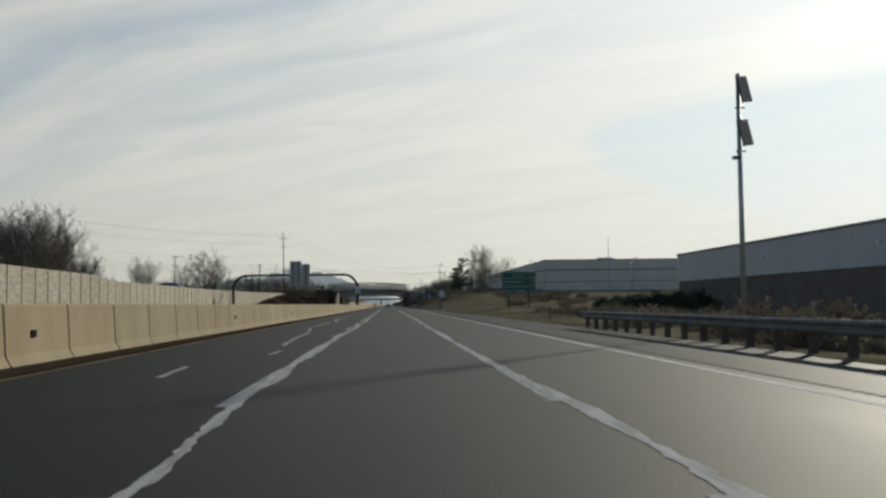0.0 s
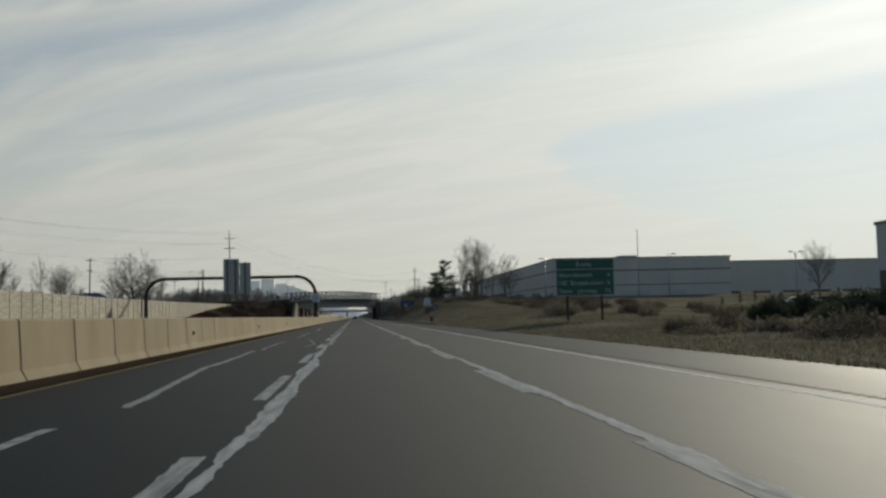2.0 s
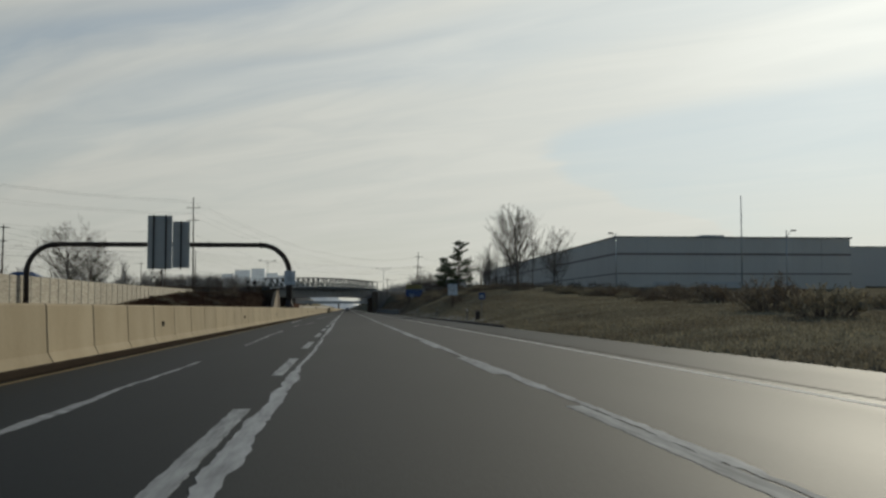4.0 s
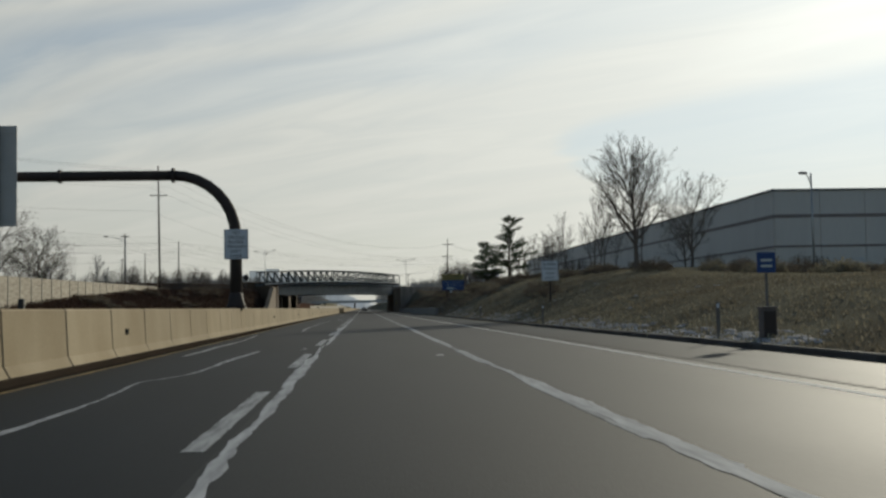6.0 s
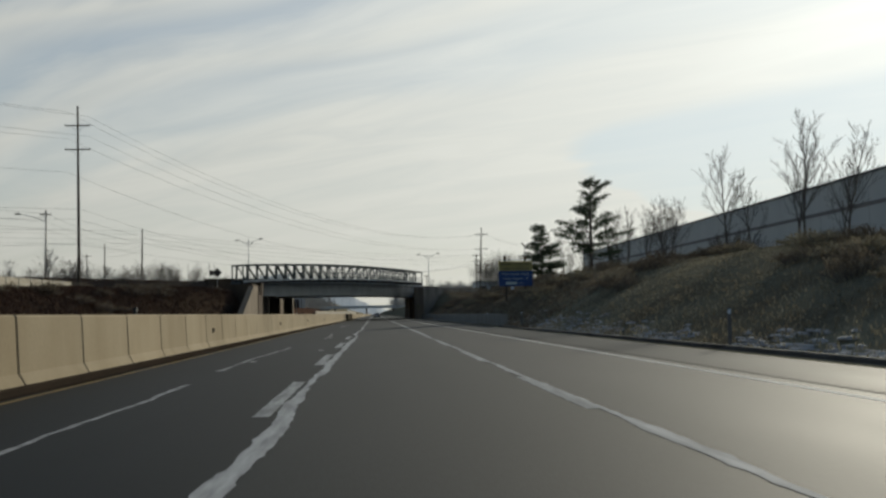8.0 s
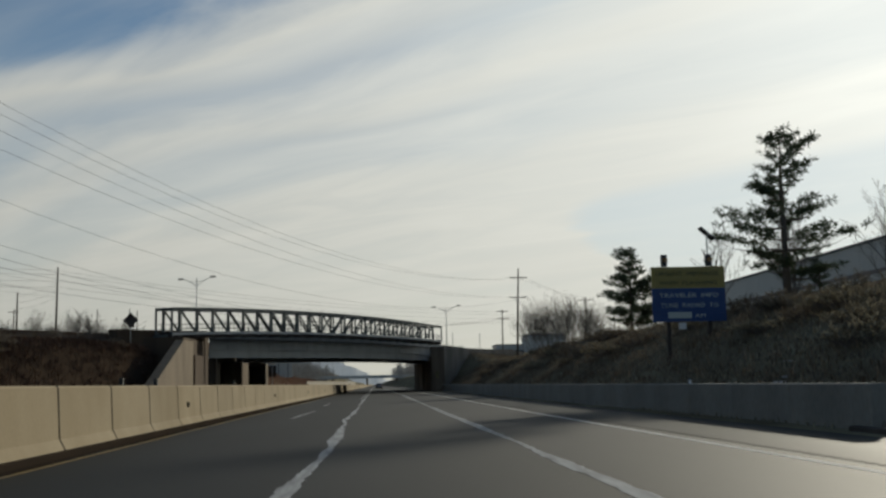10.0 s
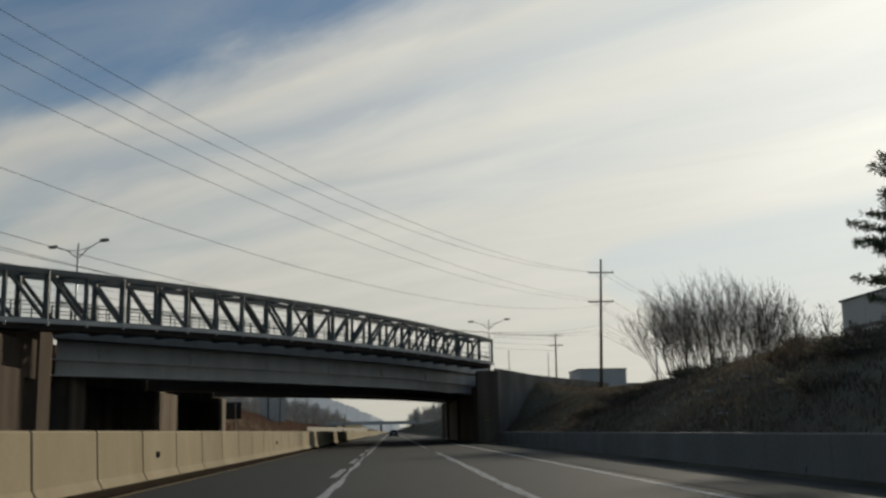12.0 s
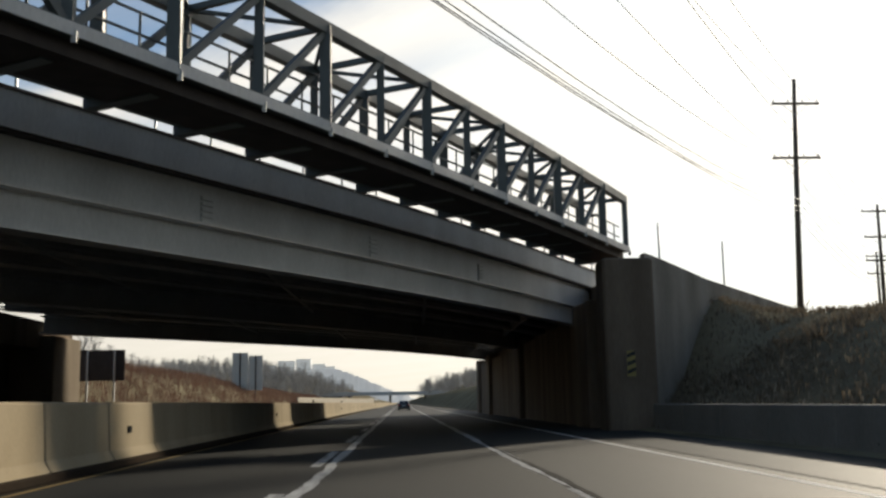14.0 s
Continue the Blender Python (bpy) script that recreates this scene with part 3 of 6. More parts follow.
def segment_mesh():
    s = Shape()
    a, b, c = 0.022, SEG - 0.022, 0.035
    inner = [(x + (0.02 if x < -0.36 else -0.02), z * 0.985) for x, z in prof]
    rings = [[(x, y, z) for x, z in pr] for y, pr in ((a, inner), (a + c, prof), (b - c, prof), (b, inner))]
    s.loft([list(reversed(r)) for r in rings])
    me = s.mesh("barrier_segment")
    me.materials.append(M_BARRIER)
    return me


barrier = tagged(new("median_barrier"), "tall sunlit tan concrete median barrier of cast segments", "barrier", kind="structure")
seg_mesh = segment_mesh()
# solid dark block stands in for the shaded hollow of a pocket
hole = Shape()
hole.box(-0.165, 1.36, 0.63, -0.125, 1.60, 0.77)
hole_mesh = hole.mesh("pocket")
hole_mesh.materials.append(M_TAR)
JOINTS = [0.40 + SEG * i for i in range(-6, 62)] + [228.09 + 3.745 * i for i in range(116)]
for i, (y, y1) in enumerate(zip(JOINTS, JOINTS[1:])):
    x0, x1 = lerp(BARRIER, y), lerp(BARRIER, y1)
    o = new("barrier_segment", seg_mesh)
    o.parent = barrier
    o.matrix_basis = pose(x0, y, 0, 0, 0, -math.degrees(math.atan2(x1 - x0, y1 - y))) @ Matrix.Diagonal((1, (y1 - y) / SEG, 1, 1))
    if i % 7 == (4 if i < 67 else 2):
        h = new("lifting_pocket", hole_mesh)
        h.parent = o
    if rng.random() < 0.05:
        d = Shape()
        d.cbox(-0.40, 1.5, 1.265, -0.30, 1.58, 1.45, 0.01)
        tagged(part("reflector_post", d, M_BLACK, o), "small black reflector post")
far_barrier = Shape()
far_barrier.loft([[(x - 5.45, y, z) for x, z in reversed(prof)] for y in (JOINTS[-1] + 0.02, 1200, 2400)])
structure("far_median_barrier", far_barrier, M_BARRIER, "concrete median barrier running on into the distance", "barrier")

# ---- right side: kerb, low concrete wall ----
kerb = Shape()
for y in range(180, 312, 4):
    x = lerp(PAVE_R, y)
    kerb.cbox(x - 0.06, y, -0.1, x + 0.16, y + 3.97, 0.14, 0.03)
structure("kerb", kerb, M_KERB, "dark low kerb along the shoulder", "kerb")
wall = Shape()
wy = [311.5 + 4 * i for i in range(34)]
for a, b in zip(wy, wy[1:]):
    x0 = lerp(PAVE_R, a)
    h = 0.98
    wall.cbox(x0 + 0.2, a + 0.006, -0.1, x0 + 0.6, b - 0.006, h, 0.03)
structure("shoulder_wall", wall, M_WALL, "low grey concrete wall along the foot of the bank", "wall")

# ---- sound wall ----
WALL_X = [(60, -32.3), (123, -32.6), (357, -34.9)]
WALL_T = [(60, 5.15), (122, 4.95), (123, 4.45), (200, 4.5), (260, 4.8), (300, 5.1), (357, 5.55)]
sound_wall = tagged(new("sound_wall"), "long pale precast sound wall of stacked panels between posts", "wall", kind="structure")
pan = Shape()
for k in range(6):
    pan.cbox(-0.07, 0.12, k * 0.76 - 4.56, 0.07, 3.54, k * 0.76 - 3.81, 0.015)
pan_mesh = pan.mesh("wall_panel")
pan_mesh.materials.append(M_PANEL)
post = Shape()
post.cbox(-0.11, 0.0, -4.6, 0.11, 0.11, 0.05, 0.015)
post_mesh = post.mesh("wall_post")
post_mesh.materials.append(M_WALLPOST)
y = 62.0
while y < 354:
    for nm, me in (("wall_panel", pan_mesh), ("wall_post", post_mesh)):
        o = new(nm, me)
        o.parent = sound_wall
        o.matrix_basis = pose(lerp(WALL_X, y), y, lerp(WALL_T, y + 1.8), 0, 0, 0.55)
    y += 3.66

# ---- skew bridge: s along it from its left end, k behind its near truss ----
BL, BR = Vector((-22.08, 394.75)), Vector((9.78, 448.61))
BU = (BR - BL).normalized()
BN = Vector((-BU.y, BU.x))
BLEN = (BR - BL).length


def bp(s, k, z):
    q = BL + BU * s + BN * k
    return Vector((q.x, q.y, z))


def chord_z(s):
    q = s / BLEN
    return 6.10 + 3.3 * q - 2.4 * q * q


def swept(profile, s0, s1, lift, steps=16):
    """A profile of (k, z) carried along the bridge and raised by lift(s)."""
    sh = Shape()
    sh.loft([[bp(s0 + (s1 - s0) * i / steps, k, z + lift(s0 + (s1 - s0) * i / steps)) for k, z in profile] for i in range(steps + 1)])
    return sh


def rect(k0, z0, k1, z1):
    return [(k0, z0), (k1, z0), (k1, z1), (k0, z1)]


def chord_top(s):
    return chord_z(s) + 2.74 + 0.38 * (1 - (s / BLEN) ** 3)


foot = thing("footbridge", pose(0, 0, 0), "dark green steel truss footbridge with diagonal braces and inner railings", "footbridge")
TRUSS_W, NPAN = 2.1, 24
PAN = BLEN / NPAN
S0 = 1.08 * PAN
NODES = [S0] + [(i + 0.5 if i < 15 else 14.5 + 0.97 * (i - 14) - 0.004 * (i - 14) ** 2) * PAN for i in range(1, NPAN)] + [BLEN]
for k in (0.0, TRUSS_W):
    part("top_chord", swept(rect(k - 0.13, -0.30, k + 0.13, 0.0), S0, BLEN, chord_top, 24), M_TRUSS, foot)
    part("bottom_chord", swept(rect(k - 0.12, 0.32 if k == 0 else 0.16, k + 0.12, 0.58), S0, BLEN, chord_z, 24), M_TRUSS, foot)
    for i, s in enumerate(NODES):
        w = 0.27 if i % 2 else 0.20
        part("post", Shape().bar(bp(s, k, chord_z(s) + 0.42), bp(s, k, chord_top(s) - 0.1), w, w), M_TRUSS, foot)
    for i in range(1, NPAN - 1):
        a, b = NODES[i], NODES[i + 1]
        if i >= NPAN // 2:
            a, b = b, a
        part("brace", Shape().bar(bp(a, k, chord_top(a) - 0.18), bp(b, k, chord_z(b) + 0.46), 0.15, 0.16), M_TRUSS, foot)
for i, s in enumerate(NODES):
    part("cross_strut", Shape().bar(bp(s, 0, chord_top(s) - 0.1), bp(s, TRUSS_W, chord_top(s) - 0.1), 0.13, 0.15), M_TRUSS, foot)
    part("floor_beam", Shape().bar(bp(s, 0.5, chord_z(s) + 0.19), bp(s, TRUSS_W + 0.20, chord_z(s) + 0.16), 0.30, 0.40), M_TRUSS, foot)
    part("gusset_tab", Shape().bar(bp(s, -0.15, chord_z(s) + 0.19), bp(s, -0.15, chord_z(s) + 0.40), 0.10, 0.05), M_STEEL, foot, "pale steel tab")
    if i < NPAN:
        e = NODES[i + 1]
        a, b = ((0, TRUSS_W) if i % 2 else (TRUSS_W, 0))
        part("top_brace", Shape().bar(bp(s, a, chord_top(s) - 0.1), bp(e, b, chord_top(e) - 0.1), 0.09, 0.09), M_TRUSS, foot)
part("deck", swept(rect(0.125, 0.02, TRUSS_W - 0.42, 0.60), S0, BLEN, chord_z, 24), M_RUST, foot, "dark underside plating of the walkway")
# the paler material paints the band of light along this edge
part("edge_angle", swept(rect(-0.17, 0.30, -0.124, 0.54), S0, BLEN, chord_z, 24), M_STEEL, foot, "steel edge angle, coloured pale for the light along it")
for k in (0.28, TRUSS_W - 0.28):
    for h in (0.98, 1.42):
        part("rail", swept(rect(k - 0.022, h, k + 0.022, h + 0.045), S0, BLEN, chord_z, 24), M_TRUSS, foot)
    for i in range(1, NPAN):
        for q in (0.0, 0.5):
            s = (i + 0.25 + q) * PAN
            part("rail_post", Shape().bar(bp(s, k, chord_z(s) + 0.58), bp(s, k, chord_z(s) + 1.46), 0.045, 0.045), M_TRUSS, foot)


def end_l(k, x=-18.7):
    return (x - BL.x + (-BN.x) * k) / BU.x


def end_r(k, x=10.3):
    return (x - BL.x + (-BN.x) * k) / BU.x


def span(profile, lift, steps=16, l=-18.7, r=10.3):
    """A profile of (k, z) carried from abutment to abutment, whose faces run along the road."""
    sh = Shape()
    sh.loft([[bp(end_l(k, l) + (end_r(k, r) - end_l(k, l)) * i / steps, k, z + lift(i / steps)) for k, z in profile] for i in range(steps + 1)])
    return sh


def on_span(q, k):
    return end_l(k) + (end_r(k) - end_l(k)) * q


def road_bridge(k0, k1, far, base):
    rb = thing("road_bridge", pose(0, 0, 0), "blue-grey steel girder road bridge with concrete deck" + (" beyond the gap" if far else " behind the footbridge"), "bridge", "road bridges")
    def lift(q):
        return base + 0.95 * q - 0.62 * q * q - 2.0 * max(0.0, q - 0.6) ** 2
    top = 3.05
    part("deck", span(rect(k0 + 0.14, top - 0.90, k1 - 0.14, top - 0.55), lift), M_DARK_CONC, rb, "dark concrete deck")
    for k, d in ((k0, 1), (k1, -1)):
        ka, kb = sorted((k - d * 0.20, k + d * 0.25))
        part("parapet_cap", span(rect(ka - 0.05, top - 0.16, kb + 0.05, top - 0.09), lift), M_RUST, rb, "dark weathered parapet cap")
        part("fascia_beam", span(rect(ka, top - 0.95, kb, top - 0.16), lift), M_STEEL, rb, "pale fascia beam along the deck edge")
        # dark strip stands in for the shadow line below the fascia
        part("joint_strip", span(rect(ka + 0.05, top - 1.03, kb - 0.05, top - 0.945), lift), M_RUST, rb, "dark strip standing in for the shade under the fascia beam")
    n = max(3, round((k1 - k0) / 2.6))
    for i in range(n + 1):
        k = k0 + 0.12 + (k1 - k0 - 0.24) * i / n
        zb = 0.0 if i in (0, n) else 0.75
        g = part("girder", span([(k - 0.40, zb), (k + 0.22, zb), (k + 0.22, zb + 0.05), (k + 0.02, zb + 0.06), (k + 0.02, top - 1.02), (k + 0.22, top - 1.01), (k + 0.22, top - 0.96), (k - 0.22, top - 0.96), (k - 0.22, top - 1.01), (k - 0.02, top - 1.02), (k - 0.02, 0.96), (k - 0.33, 0.95), (k - 0.33, 0.88), (k - 0.03, 0.87), (k - 0.03, zb + 0.08), (k - 0.40, zb + 0.06)], lift), M_STEEL, rb)
        if i == 0 or i == n:
            d = -1 if i == 0 else 1
            for j in (9.0, 16.9, 24.9, 32.9, 40.85, 48.9, 56.8):
                q = (j - end_l(k)) / (end_r(k) - end_l(k))
                if not 0.04 < q < 0.97:
                    continue
                edge = [(0.025, 0.0)]
                for r in range(5):
                    edge += [(0.025, 0.03 + 0.145 * r), (0.10, 0.05 + 0.145 * r), (0.10, 0.12 + 0.145 * r), (0.025, 0.14 + 0.145 * r)]
                edge += [(0.025, 0.76), (0.01, 0.76), (0.01, 0.0)]
                sp = Shape()
                sp.loft([[bp(jj, k + d * dep, lift(q) + 0.97 + z) for dep, z in edge] for jj in (j - 0.22, j + 0.22)])
                part("splice_plate", sp, M_PLATE, g, "bolted splice plate")
    for j in range(5):
        q = 0.12 + 0.19 * j
        part("cross_frame", Shape().bar(bp(on_span(q, k0), k0 + 0.2, lift(q) + 0.95), bp(on_span(q, k1), k1 - 0.2, lift(q) + 0.95), 0.12, 0.5), M_STEEL, rb)
    for k in (k0 + 0.05, k1 - 0.05):
        for h in (0.95, 1.12):
            part("rail", span(rect(k - 0.03, top + h, k + 0.03, top + h + 0.06), lift), M_GALV, rb)
        for i in range(28):
            q = (i + 0.5) / 28
            s = on_span(q, k)
            part("rail_post", Shape().bar(bp(s, k, lift(q) + top - 0.1), bp(s, k, lift(q) + top + 1.15), 0.06, 0.06), M_GALV, rb)
    return rb


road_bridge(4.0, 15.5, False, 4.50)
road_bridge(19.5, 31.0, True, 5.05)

# abutments, wing walls and columns
def abutment(name, label):
    return tagged(new(name), label, "abutment", kind="structure")


ab_l = abutment("abutment_left", "tall weathered concrete abutment and sloping wing wall")
wing = Shape()
wing.loft([[(x, 374.5, -0.2), (x, 395.5, -0.2), (x, 395.5, 5.75), (x, 390.5, 5.75), (x, 374.5, 0.6)] for x in (-18.2, -19.0)])
part("wing_wall", wing, M_CONCRETE, ab_l, "sunlit stained wing wall")
part("back_wall", Shape().box(-22.5, 395.5, -0.2, -20.5, 466.0, 5.7), M_STAIN, ab_l)
for y0, y1, h, m in ((396.0, 402.0, 4.5, M_BROWN_CONC), (409.5, 412.5, 4.5, M_STAIN), (430.0, 440.0, 4.5, M_STAIN), (461.0, 465.6, 4.98, M_CONCRETE)):
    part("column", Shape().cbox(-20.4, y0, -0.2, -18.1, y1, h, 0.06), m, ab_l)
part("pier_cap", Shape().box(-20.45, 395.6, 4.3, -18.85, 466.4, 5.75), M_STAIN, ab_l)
part("back_wall", Shape().box(-22.4, 402.4, 4.2, -18.8, 408.6, 6.28), M_BROWN_CONC, ab_l)
part("bearing_seat", Shape().cbox(-22.4, 392.5, -0.2, -18.65, 402.5, 6.12, 0.05), M_BROWN_CONC, ab_l)

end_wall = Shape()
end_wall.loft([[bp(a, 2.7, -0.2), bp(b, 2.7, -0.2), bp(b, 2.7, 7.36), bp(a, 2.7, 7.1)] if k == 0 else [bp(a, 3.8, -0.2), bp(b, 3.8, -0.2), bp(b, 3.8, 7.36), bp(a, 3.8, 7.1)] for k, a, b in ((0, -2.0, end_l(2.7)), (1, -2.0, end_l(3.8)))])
part("end_wall", end_wall, M_BROWN_CONC, ab_l, "dark brown end wall beside the deck")
ab_r = abutment("abutment_right", "dark stained concrete abutment beside the shoulder")
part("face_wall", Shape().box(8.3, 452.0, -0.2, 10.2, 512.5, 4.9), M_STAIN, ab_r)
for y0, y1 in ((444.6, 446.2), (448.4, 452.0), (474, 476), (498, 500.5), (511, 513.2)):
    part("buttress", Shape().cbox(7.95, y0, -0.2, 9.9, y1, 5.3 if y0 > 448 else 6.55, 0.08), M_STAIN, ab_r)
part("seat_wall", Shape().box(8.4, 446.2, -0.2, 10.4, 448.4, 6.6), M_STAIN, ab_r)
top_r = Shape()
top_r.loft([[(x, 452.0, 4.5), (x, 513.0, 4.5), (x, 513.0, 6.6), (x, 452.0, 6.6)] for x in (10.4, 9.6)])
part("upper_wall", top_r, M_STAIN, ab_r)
wing_r = Shape()
wing_r.loft([[(9.6, y0, -0.2), (25.0, y0 + 23.0, 3.0), (25.0, y0 + 23.0, 6.25), (14.0, y0 + 6.6, 6.45), (10.6, y0 + 1.5, 6.72), (9.6, y0, 6.75)] for y0 in (444.7, 445.5)])
part("wing_wall", wing_r, M_DARK_CONC, ab_r, "grey concrete wing wall running back into the bank")
plate = thing("hazard_marker", pose(8.75, 443.9, 2.0), "yellow and black striped hazard marker on the abutment", "road sign")
part("panel", Shape().cbox(-0.16, -0.02, 0, 0.16, 0.02, 0.95, 0.004), M_SIGNYELLOW, plate)
for i in range(3):
    st = Shape()
    z = 0.08 + 0.3 * i
    st.add([(-0.155, -0.026, z + 0.14), (-0.155, -0.026, z), (0.155, -0.026, z + 0.12), (0.155, -0.026, z + 0.26)], [(0, 1, 2, 3)])
    part("stripe", st, M_BLACK, plate, "black diagonal stripe")
# raised approach roads
def approach(k0, k1, x, out):
    sh = Shape()
    def at_x(k, xx):
        return (xx - BL.x + (-BN.x) * k) / BU.x
    rings = []
    for k in (k0, k1):
        a = at_x(k, x)
        b = a + out
        rings.append([bp(a, k, 1.5), bp(b, k, 1.5), bp(b, k, 6.55), bp(a, k, 6.75)])
    return sh.loft(rings)


structure("bridge_approach", approach(3.6, 31.4, 10.5, 70), M_DARK_CONC, "raised approach road at one end of the bridge", "road")
structure("bridge_approach_far", approach(3.6, 31.4, -20.6, -70), M_DARKBRUSH, "raised approach road at the other end of the bridge", "road")

# ---- sign gantry ----
def gantry():
    g = thing("sign_gantry", pose(0, 226.7, 0), "brown arched tubular sign gantry spanning the opposite carriageway", "gantry")
    R, zt = 3.0, 7.85
    xr, xl = -6.18, -33.0
    def leg(x, d):
        pts = [(x, 0, 1.27), (x, 0, zt - R)] + [(x + d * R * (1 - math.cos(a)), 0, zt - R + R * math.sin(a)) for a in (math.pi / 2 * k / 8 for k in range(1, 9))]
        rad = [0.30, 0.29] + [0.28 - 0.004 * k for k in range(8)]
        p = part("leg", Shape().pipe(pts, rad, 18), M_RUST, g, smooth=True)
        part("flared_base", Shape().pipe([(x, 0, 1.33), (x, 0, 1.45), (x, 0, 1.75), (x, 0, 2.05)], [0.46, 0.44, 0.35, 0.30], 18), M_RUST, g, smooth=True)
        part("base_plate", Shape().cbox(x - 0.48, -0.55, 1.27, x + 0.48, 0.55, 1.33, 0.02), M_RUST, g)
        part("flange", Shape().pipe([(x + d * (R - 0.07), 0, zt), (x + d * (R + 0.07), 0, zt)], 0.36, 18), M_RUST, g)
    leg(xr, -1)
    leg(xl, 1)
    part("pedestal", Shape().cbox(xl - 0.5, -0.6, -0.2, xl + 0.5, 0.6, 1.27, 0.03), M_CONCRETE, g, "concrete pedestal")
    part("beam", Shape().pipe([(xr - R, 0, zt), (xl + R, 0, zt)], 0.25, 18), M_RUST, g, smooth=True)
    for x in (-14.6, -25.2):
        part("flange", Shape().pipe([(x - 0.07, 0, zt), (x + 0.07, 0, zt)], 0.33, 18), M_RUST, g)
    return g


gantry()


def sign_back(name, m, w, h, ribs, label):
    s = thing(name, m, label, "road sign", "gantry signs")
    part("panel", Shape().cbox(0, 0.0, 0, w, 0.06, h, 0.01), M_SIGNBACK, s)
    for i in range(7):
        z = h * (i + 0.5) / 7
        part("seam", Shape().box(0.02, -0.03, z - 0.03, w - 0.02, 0.002, z + 0.03), M_SIGNBACK, s)
    for i in range(ribs):
        x = w * (i + 0.5) / ribs
        part("bracket", Shape().box(x - 0.07, -0.20, -0.1, x + 0.07, -0.03, h + 0.02), M_RUST, s, "dark vertical hanger beam")
    return s


sign_back("gantry_sign", pose(-20.75, 226.1, 5.3), 2.5, 5.55, 2, "grey back of a tall road sign hung on the gantry")
sign_back("gantry_sign", pose(-18.2, 226.1, 5.4), 1.75, 4.85, 1, "grey back of a smaller road sign hung on the gantry")
s = thing("lane_rule_sign", pose(-6.70, 226.30, 3.67), "white rectangular rule sign with black capitals on the gantry leg", "road sign")
part("panel", Shape().cbox(0, 0, 0, 1.17, 0.035, 1.47, 0.01), M_WHITE, s)
for a in ((0.04, 0.04, 1.13, 0.055), (0.04, 1.415, 1.13, 1.43), (0.04, 0.04, 0.055, 1.43), (1.115, 0.04, 1.13, 1.43)):
    part("border", Shape().box(a[0], -0.004, a[1], a[2], 0.001, a[3]), M_BLACK, s)
for i, (word, wd) in enumerate((("NO", 0.30), ("TRUCKS", 0.86), ("BUSES", 0.72), ("TRAILERS", 0.92), ("LEFT", 0.52), ("LANE", 0.55))):
    lettering(word, 0.205, M_BLACK, s, pose((1.17 - wd) / 2, -0.006, 1.22 - 0.225 * i, 90), wd)

# ---- green exit sign ----
def ribbed_panel(parent, w, h, mat, n=8, z0=0.0):
    for i in range(n):
        part("plank", Shape().cbox(0, 0, z0 + h * i / n + 0.0015, w, 0.05, z0 + h * (i + 1) / n - 0.0015, 0.004), mat, parent)


s = thing("exit_sign", pose(15.9, 139.2, 2.42, 0, 0, -9.0), "large green exit distance sign with white lettering on two posts", "road sign")
ribbed_panel(s, 4.55, 2.92, M_GREEN, 7)
for x in (0.85, 3.55):
    part("post", Shape().box(x - 0.09, 0.06, -2.6, x + 0.09, 0.22, 2.8), M_RUST, s)
part("divider", Shape().box(0.06, -0.012, 2.06, 4.49, 0.0, 2.11), M_DIMWHITE, s)
for a in ((0.03, 0.03, 4.52, 0.06), (0.03, 2.86, 4.52, 2.89), (0.03, 0.03, 0.06, 2.89), (4.49, 0.03, 4.52, 2.89)):
    part("border", Shape().box(a[0], -0.008, a[1], a[2], 0.0, a[3]), M_DIMWHITE, s)
for word, x, z, wd in (("Exits", 1.62, 2.32, 1.15), ("Norristown", 0.28, 1.48, 2.55), ("6", 4.02, 1.48, 0.2), ("NE", 0.28, 0.86, 0.58), ("Extension", 1.15, 0.86, 2.55), ("6", 4.02, 0.86, 0.2), ("New", 0.28, 0.24, 1.0), ("Jersey", 1.65, 0.24, 1.55), ("32", 3.80, 0.24, 0.45)):
    lettering(word, 0.46, M_DIMWHITE, s, pose(x, -0.008, z, 90), wd)

# ---- traveller information sign ----
s = thing("radio_sign", pose(12.58, 338.4, 3.74), "blue and yellow traveller radio sign with beacons and a solar panel", "road sign")
ribbed_panel(s, 3.47, 1.55, M_BLUE, 4)
ribbed_panel(s, 3.47, 0.998, M_SIGNYELLOW, 2, 1.552)
for x in (0.75, 2.7):
    part("post", Shape().box(x - 0.08, 0.06, -2.6, x + 0.08, 0.2, 2.5), M_RUST, s)
for word, x, z, wd, h, mt in (("URGENT", 0.22, 2.13, 1.25, 0.27, M_BLACK), ("MESSAGE", 1.68, 2.13, 1.5, 0.27, M_BLACK), ("WHEN", 0.36, 1.70, 0.9, 0.27, M_BLACK), ("FLASHING", 1.45, 1.70, 1.65, 0.27, M_BLACK), ("TRAVELER", 0.35, 1.12, 1.75, 0.29, M_DIMWHITE), ("INFO", 2.32, 1.12, 0.8, 0.29, M_DIMWHITE), ("TUNE", 0.4, 0.66, 0.8, 0.29, M_DIMWHITE), ("RADIO", 1.42, 0.66, 1.05, 0.29, M_DIMWHITE), ("TO", 2.68, 0.66, 0.42, 0.29, M_DIMWHITE), ("AM", 1.98, 0.18, 0.5, 0.26, M_DIMWHITE)):
    lettering(word, h, mt, s, pose(x, -0.008, z, 90), wd)
part("number_plate", Shape().box(0.72, -0.012, 0.16, 1.82, 0.0, 0.44), M_DIMWHITE, s, "white number plate left blank")
